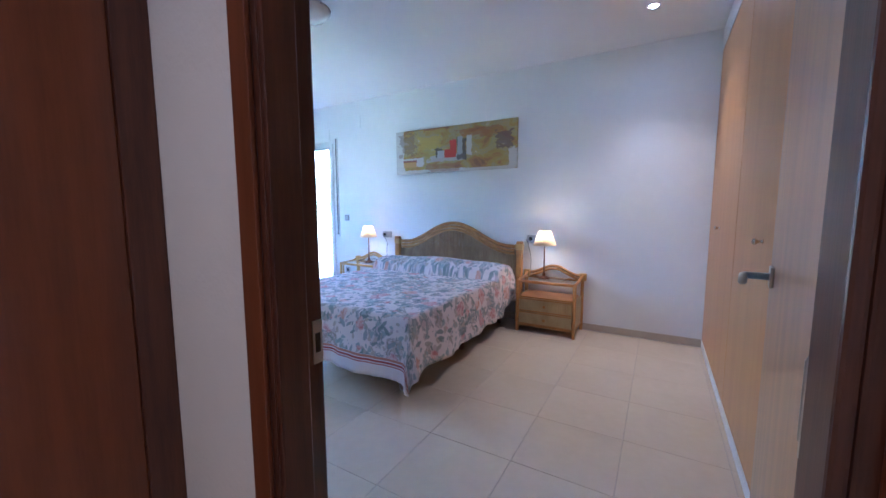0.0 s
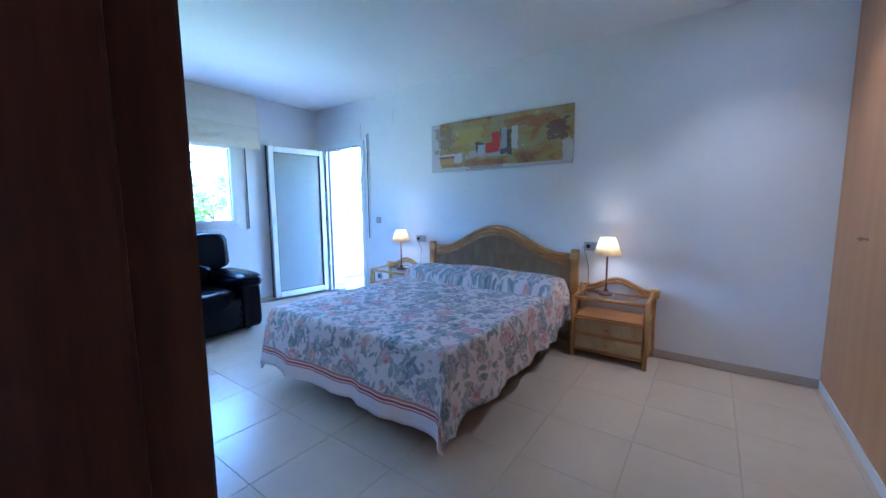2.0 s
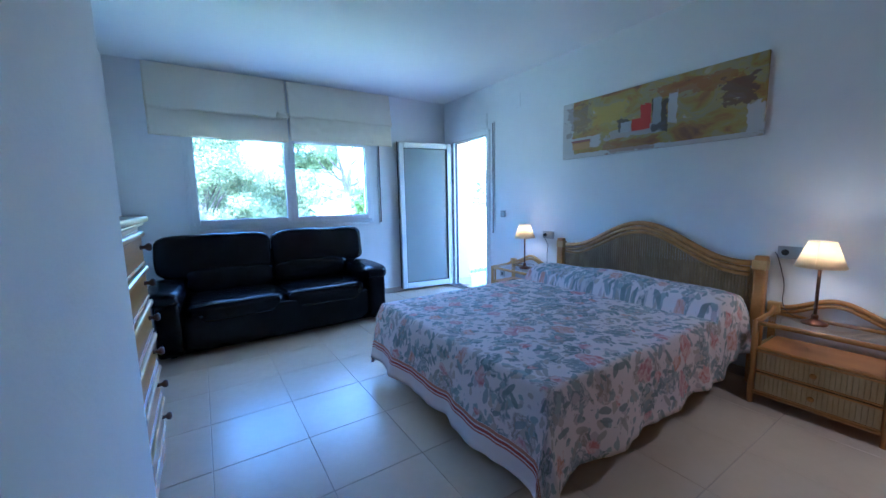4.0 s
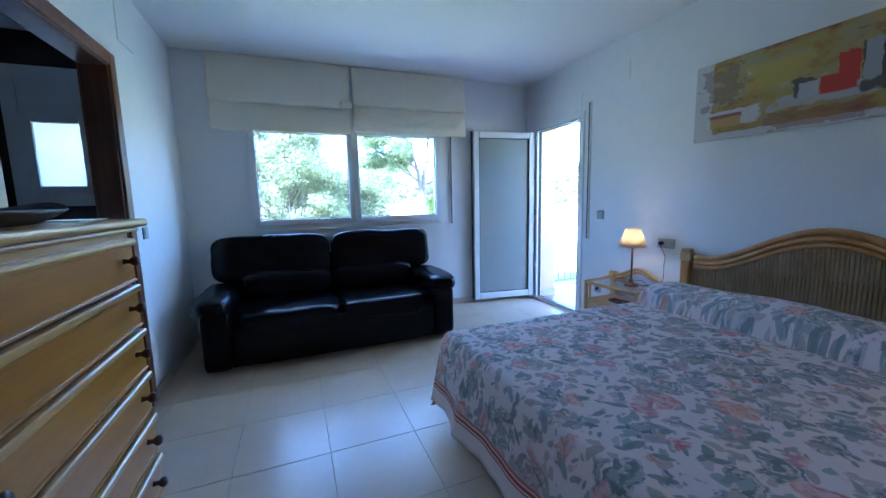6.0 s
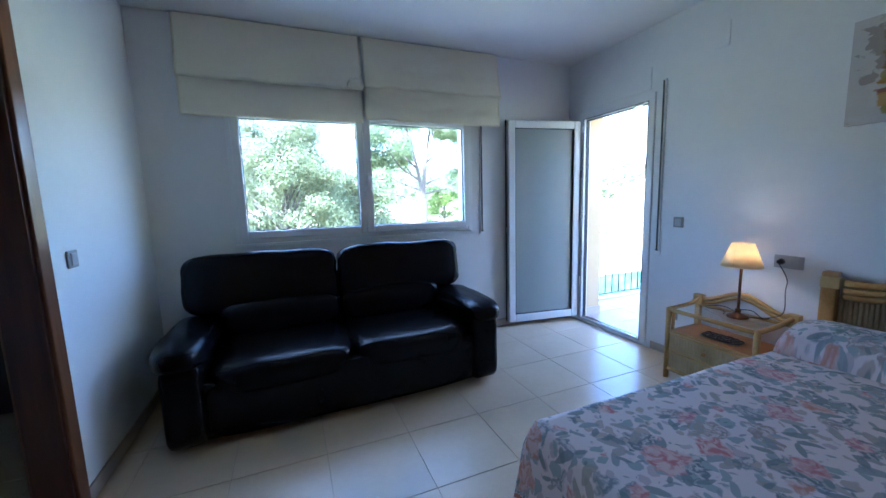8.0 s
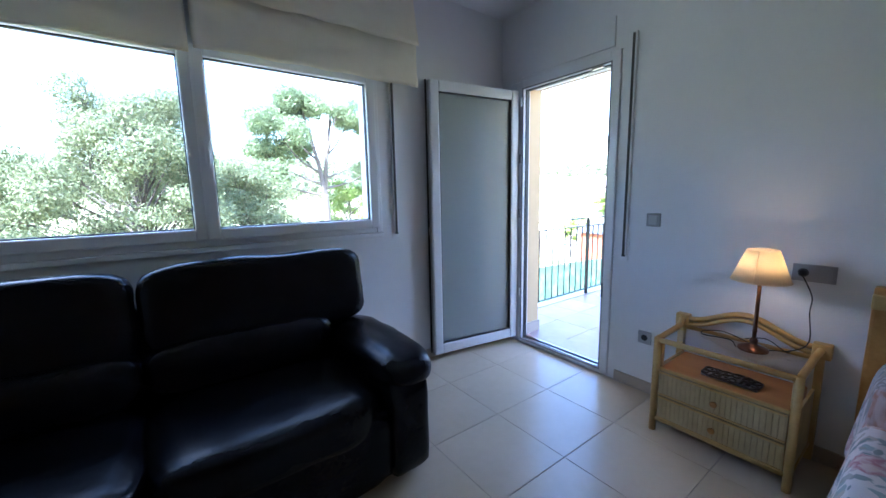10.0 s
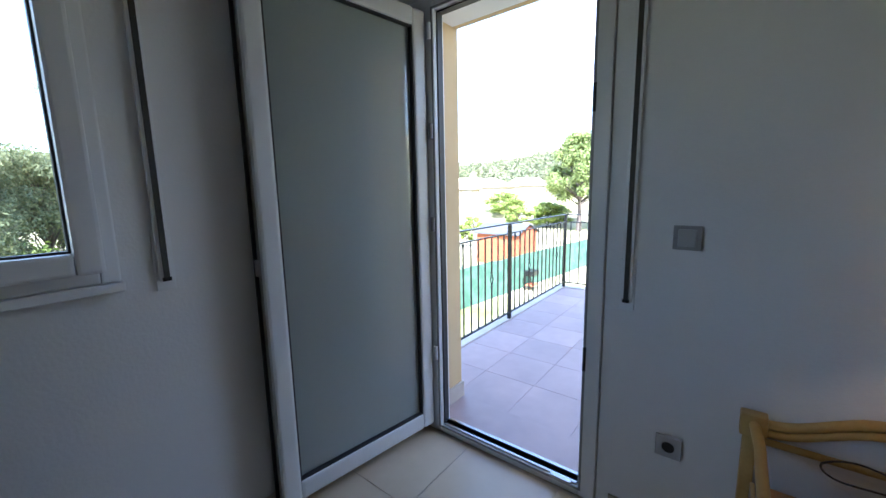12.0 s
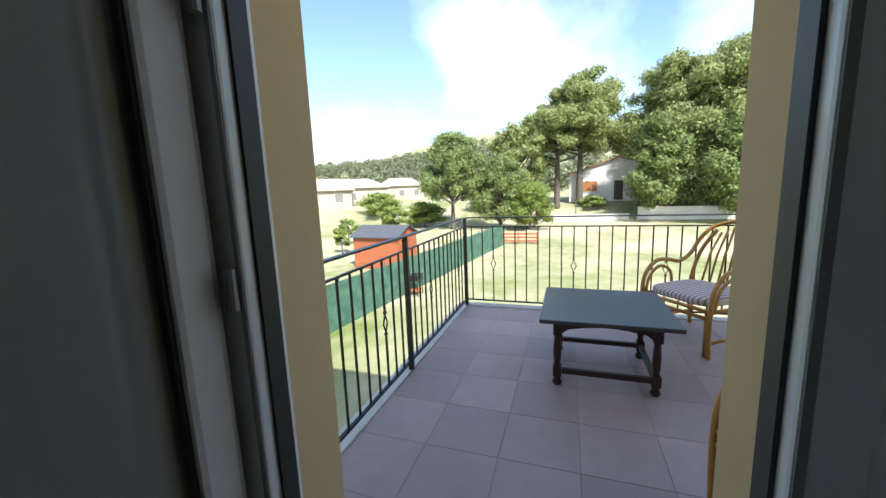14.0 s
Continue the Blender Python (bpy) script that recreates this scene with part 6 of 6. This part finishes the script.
def far_woods():
    """Scattered far trees on the hillside, one mesh."""
    rng = np.random.default_rng(5)
    lobes = []
    while len(lobes) < 3000:
        a, r = rng.uniform(-0.9, 2.6), rng.uniform(80, 290)
        x, y = r * math.cos(a), r * math.sin(a)
        if noise.noise(Vector((x * 0.02, y * 0.02, 7))) < -0.34:
            continue
        h = rng.uniform(2.6, 5.4)
        lobes.append((x, y, land(x, y) + h * 0.55, h * 0.75, h * 0.62))
    me = foliage_mesh("far_trees", lobes, 170000, 0.72, 6)
    me.materials.append(M_FAR)
    return tagged(new("far_woods", me), "wooded hillside with scattered evergreen trees", "woods", kind="stuff")


far_woods()

# ---- neighbours and garden things ----
M_SHED = material("red_shed_boards", (0.42, 0.13, 0.055), 0.75, second=(0.33, 0.10, 0.045), scale=3, stretch=(0.5, 0.5, 6), amount=0.5)
M_FELT = material("grey_roof_felt", (0.09, 0.095, 0.11), 0.85, scale=5)
M_MESHGREEN = material("green_screen_netting", (0.10, 0.19, 0.13), 0.85, second=(0.045, 0.11, 0.075), scale=2.5, amount=0.7, bump=0.5, bump_scale=40, bump_depth=0.02)
M_HOUSEWHITE = material("whitewashed_wall", (0.68, 0.66, 0.63), 0.9, second=(0.58, 0.56, 0.53), scale=1.0, amount=0.5)
M_ROOFTILE = material("clay_roof_tiles", (0.36, 0.20, 0.12), 0.8, second=(0.27, 0.15, 0.09), scale=3)
M_SHUTTER = material("orange_brown_shutter", (0.36, 0.14, 0.04), 0.6, scale=8)
M_DARKGLASS = material("dark_window_glass", (0.03, 0.035, 0.04), 0.12, scale=4)
M_CREAM = material("cream_far_wall", (0.46, 0.40, 0.31), 0.9, scale=1.0)


def shed():
    a = Vector((17.6, 8.7))
    ob = thing("garden_shed", (a.x, a.y, land(a.x, a.y)), "small red wooden garden shed with a grey felt roof", "shed")
    W_, D_, H_ = 1.05, 1.35, 1.75
    bm = bmesh.new()
    add_box(bm, -W_, W_, -D_, D_, 0, H_)
    for s in (-D_, D_):
        v = [bm.verts.new(c) for c in ((-W_, s, H_), (W_, s, H_), (0, s, H_ + 0.42))]
        bm.faces.new(v)
    part("wall", bm, M_SHED, ob)
    for s in (-1, 1):
        bm = bmesh.new()
        v = [bm.verts.new(c) for c in ((0, -D_ - 0.15, H_ + 0.45), (0, D_ + 0.15, H_ + 0.45), (s * (W_ + 0.2), D_ + 0.15, H_ - 0.07), (s * (W_ + 0.2), -D_ - 0.15, H_ - 0.07))]
        f = bm.faces.new(v)
        r = bmesh.ops.extrude_face_region(bm, geom=[f])
        bmesh.ops.translate(bm, verts=[g for g in r["geom"] if isinstance(g, bmesh.types.BMVert)], vec=(0, 0, 0.05))
        part("roof_slope", bm, M_FELT, ob)
    for i in range(9):
        z = 0.1 + 0.185 * i
        part("board", box(-W_ - 0.012, -W_ - 0.001, -D_, D_, z, z + 0.172, 0.003, 1), M_SHED, ob)
    part("door", box(-0.4, 0.4, -D_ - 0.02, -D_ - 0.002, 0.05, 1.6, 0.004), M_SHED, ob)
    ob.rotation_euler = (0, 0, radians(-4))


shed()


def screen_fence():
    """Green netting fence along the garden."""
    a, b = Vector((1.5, 6.5)), Vector((25.5, 3.6))
    ob = thing("garden_fence", (a.x, a.y, land(a.x, a.y)), "green screen netting fence on posts", "fence")
    d = (b - a)
    L = d.length
    ob.rotation_euler = (0, 0, math.atan2(d.y, d.x))
    bm = bmesh.new()
    n = 90
    lo0, hi0, lo1, hi1 = [], [], [], []
    for i in range(n + 1):
        x = L * i / n
        wob = 0.03 * noise.noise(Vector((x * 1.3, 0, 0)))
        h = 1.45 + 0.07 * noise.noise(Vector((x * 1.1, 3, 0)))
        for bag, y, z in ((lo0, wob - 0.008, 0.0), (hi0, wob - 0.008, h), (lo1, wob + 0.008, 0.0), (hi1, wob + 0.008, h)):
            bag.append(bm.verts.new((x, y, z)))
    for i in range(n):
        bm.faces.new((lo0[i], lo0[i + 1], hi0[i + 1], hi0[i]))
        bm.faces.new((lo1[i + 1], lo1[i], hi1[i], hi1[i + 1]))
        bm.faces.new((hi0[i], hi0[i + 1], hi1[i + 1], hi1[i]))
    part("netting", bm, M_MESHGREEN, ob)
    for i in range(11):
        part("post", lathe([(0.025, 0), (0.025, 1.55)], 8, (L * i / 10, 0.05, 0)), M_MESHGREEN, ob)


screen_fence()


def white_house():
    at = (52.5, -6.0)
    z = land(*at) - 0.3
    ob = thing("white_house", (at[0], at[1], z), "single-storey white house under tall pines", "house")
    bm = bmesh.new()
    add_box(bm, -3.2, 3.2, -6.0, 5.2, 0, 3.4)
    v = [bm.verts.new(c) for c in ((-3.2, 5.2, 3.4), (-3.2, -6.0, 3.4), (-3.2, -0.4, 5.2), (3.2, 5.2, 3.4), (3.2, -6.0, 3.4), (3.2, -0.4, 5.2))]
    bm.faces.new((v[0], v[1], v[2]))
    bm.faces.new((v[4], v[3], v[5]))
    part("wall", bm, M_HOUSEWHITE, ob)
    for s, y in ((1, 5.5), (-1, -6.3)):
        bm = bmesh.new()
        q = [bm.verts.new(c) for c in ((-3.6, -0.4, 5.26), (3.6, -0.4, 5.26), (3.6, y, 3.32), (-3.6, y, 3.32))]
        f = bm.faces.new(q)
        r = bmesh.ops.extrude_face_region(bm, geom=[f])
        bmesh.ops.translate(bm, verts=[g for g in r["geom"] if isinstance(g, bmesh.types.BMVert)], vec=(0, 0, 0.14))
        part("roof_slope", bm, M_ROOFTILE, ob)
    for y0, y1, z0, z1, mt, nm in ((2.0, 3.7, 1.3, 2.5, M_SHUTTER, "shutter"), (-0.9, 0.1, 0.2, 2.5, M_TABLEWOOD, "door"), (-4.6, -3.2, 1.5, 2.6, M_DARKGLASS, "window")):
        w_ = part(nm, box(-3.26, -3.205, y0, y1, z0, z1, 0.01), mt, ob)
        part("frame", ring_y(y0 - 0.09, y1 + 0.09, z0 - 0.09, z1 + 0.09, 0.08, -3.29, -3.202, 0.01), M_HOUSEWHITE, w_)


white_house()


# far panes: glass colour lightened to grey so they stand out less
M_FARGLASS = material("lightened_far_glass", (0.22, 0.20, 0.18), 0.4, scale=4)


def far_house(at, turn, w, d, h, label):
    ob = thing("far_house", (at[0], at[1], land(*at) - 0.3), label, "house")
    part("wall", box(-w, w, -d, d, 0, h), M_CREAM, ob)
    bm = bmesh.new()
    lo = [bm.verts.new(c) for c in ((-w - 0.5, -d - 0.5, h), (w + 0.5, -d - 0.5, h), (w + 0.5, d + 0.5, h), (-w - 0.5, d + 0.5, h))]
    hi = [bm.verts.new(c) for c in ((-w * 0.5, 0, h + 1.7), (w * 0.5, 0, h + 1.7))]
    for f in ((lo[0], lo[1], hi[1], hi[0]), (lo[2], lo[3], hi[0], hi[1]), (lo[1], lo[2], hi[1]), (lo[3], lo[0], hi[0]), lo[::-1]):
        bm.faces.new(f)
    part("roof", bm, M_CREAM, ob, "pale sunlit hip roof")
    for i in range(3):
        x = -w + w * 2 * (i + 0.5) / 3
        wi = part("window", box(x - 0.55, x + 0.55, -d - 0.04, -d - 0.005, 1.0, 2.2, 0.01), M_FARGLASS, ob)
        part("frame", ring(x - 0.63, x + 0.63, 0.92, 2.28, 0.08, -d - 0.06, -d - 0.003, 0.01), M_HOUSEWHITE, wi)
    ob.rotation_euler = (0, 0, radians(turn))


far_house((58, 36), -55, 6.0, 4.0, 3.0, "cream house with a pale hip roof below the hill")
far_house((44, 33), -60, 5.0, 3.0, 2.6, "low cream building beyond the garden")
far_house((72, 33), -60, 4.5, 3.5, 3.0, "pale far house at the foot of the hill")


def garden_wall(a, b, h, label):
    a, b = Vector(a), Vector(b)
    d = b - a
    ob = thing("garden_wall", (a.x, a.y, land(a.x, a.y) - 0.2), label, "wall", group="garden walls")
    part("masonry", box(0, d.length, -0.15, 0.15, 0, h + 0.2, 0.02), M_HOUSEWHITE, ob)
    part("cap", box(-0.05, d.length + 0.05, -0.2, 0.2, h + 0.2, h + 0.28, 0.02), M_STONE, ob)
    ob.rotation_euler = (0, 0, math.atan2(d.y, d.x))


garden_wall((43.0, -7.6), (41.2, -15.5), 1.45, "white rendered garden wall")
garden_wall((42.0, 2.4), (43.2, -6.8), 0.75, "low white garden wall")
for px, py in ((42.6, -7.3), (41.0, -15.8), (43.4, -1.5), (40.2, -19.0)):
    gp = thing("fence_post", (px, py, land(px, py)), "green metal fence post", "post", group="green fence posts")
    part("tube", lathe([(0.05, 0), (0.05, 2.6), (0.03, 2.65)], 10), M_MESHGREEN, gp)
grill = thing("garden_grill", (12.3, 4.75, land(12.3, 4.75)), "small dark barbecue beside the fence", "barbecue")
part("tray", box(-0.3, 0.3, -0.2, 0.2, 0.6, 0.8, 0.03), M_BLACK, grill)
part("shelf", box(-0.28, 0.28, -0.18, 0.18, 0.2, 0.23, 0.005), M_SHED, grill)
for x in (-0.25, 0.25):
    for y in (-0.16, 0.16):
        part("leg", lathe([(0.018, 0), (0.018, 0.62)], 8, (x, y, 0)), M_BLACK, grill)
bar = thing("site_barrier", (26.0, 2.6, land(26, 2.6)), "low orange plastic barrier in the field", "barrier")
for z in (0.15, 0.40, 0.65):
    part("rail", box(-0.03, 0.03, -1.4, 1.4, z, z + 0.12, 0.01), M_SHED, bar)
for y in (-1.3, 0, 1.3):
    part("post", box(-0.05, 0.05, y - 0.05, y + 0.05, 0, 0.85, 0.01), M_SHED, bar)


# ---- floor tiles of the room and hall, one by one ----
def tile_field(parent, x_lines, y_lines, inside, z, mat, gap, thick, name="tile", limit=300):
    """Lays bevelled tiles between grid lines; alike tiles share one mesh."""
    shared = {}
    for x0, x1 in zip(x_lines, x_lines[1:]):
        for y0, y1 in zip(y_lines, y_lines[1:]):
            cell = inside(x0, x1, y0, y1)
            if not cell:
                continue
            a0, a1, b0, b1 = cell
            key = (round(a1 - a0, 3), round(b1 - b0, 3))
            if key[0] < 0.03 or key[1] < 0.03:
                continue
            if key not in shared:
                w, d = key[0] / 2 - gap / 2, key[1] / 2 - gap / 2
                me = bpy.data.meshes.new(name)
                c = 0.0018
                V = [(-w, -d, -thick), (w, -d, -thick), (w, d, -thick), (-w, d, -thick), (-w, -d, -c), (w, -d, -c), (w, d, -c), (-w, d, -c),
                     (-w + c, -d + c, 0), (w - c, -d + c, 0), (w - c, d - c, 0), (-w + c, d - c, 0)]
                F = [(8, 9, 10, 11)] + [(i, (i + 1) % 4, 4 + (i + 1) % 4, 4 + i) for i in range(4)] + [(4 + i, 4 + (i + 1) % 4, 8 + (i + 1) % 4, 8 + i) for i in range(4)]
                me.from_pydata(V, [], F)
                me.materials.append(mat)
                shared[key] = me
            ob = new(name, shared[key])
            ob.parent = parent
            ob.location = ((a0 + a1) / 2, (b0 + b1) / 2, z)


TS = 0.4615
TX = [-2.335 + TS * k for k in range(-11, 7)]
TY = [-2.315 + 0.4690 * k for k in range(-8, 7)]


def in_house(x0, x1, y0, y1):
    lo = -6.7 if y1 <= -4.2 else -5.7
    a0, a1, b0, b1 = max(x0, lo), min(x1, -0.0), max(y0, -5.63), min(y1, -0.0)
    return (a0, a1, b0, b1) if a1 > a0 and b1 > b0 else None


tile_field(bpy.data.objects["floor"], TX, TY, in_house, 0.0, M_TILE, 0.0022, 0.0025)

# terrace tiles
BXL = [TX0 + (TX1 - TX0) * k / 8 for k in range(9)]
BYL = [TYN - 0.38 * k for k in range(13)]


def on_terrace(x0, x1, y0, y1):
    return (x0, x1, y0, y1)


tile_field(terrace, BXL, BYL[::-1], on_terrace, TZ, M_BALTILE, 0.0013, 0.0014)
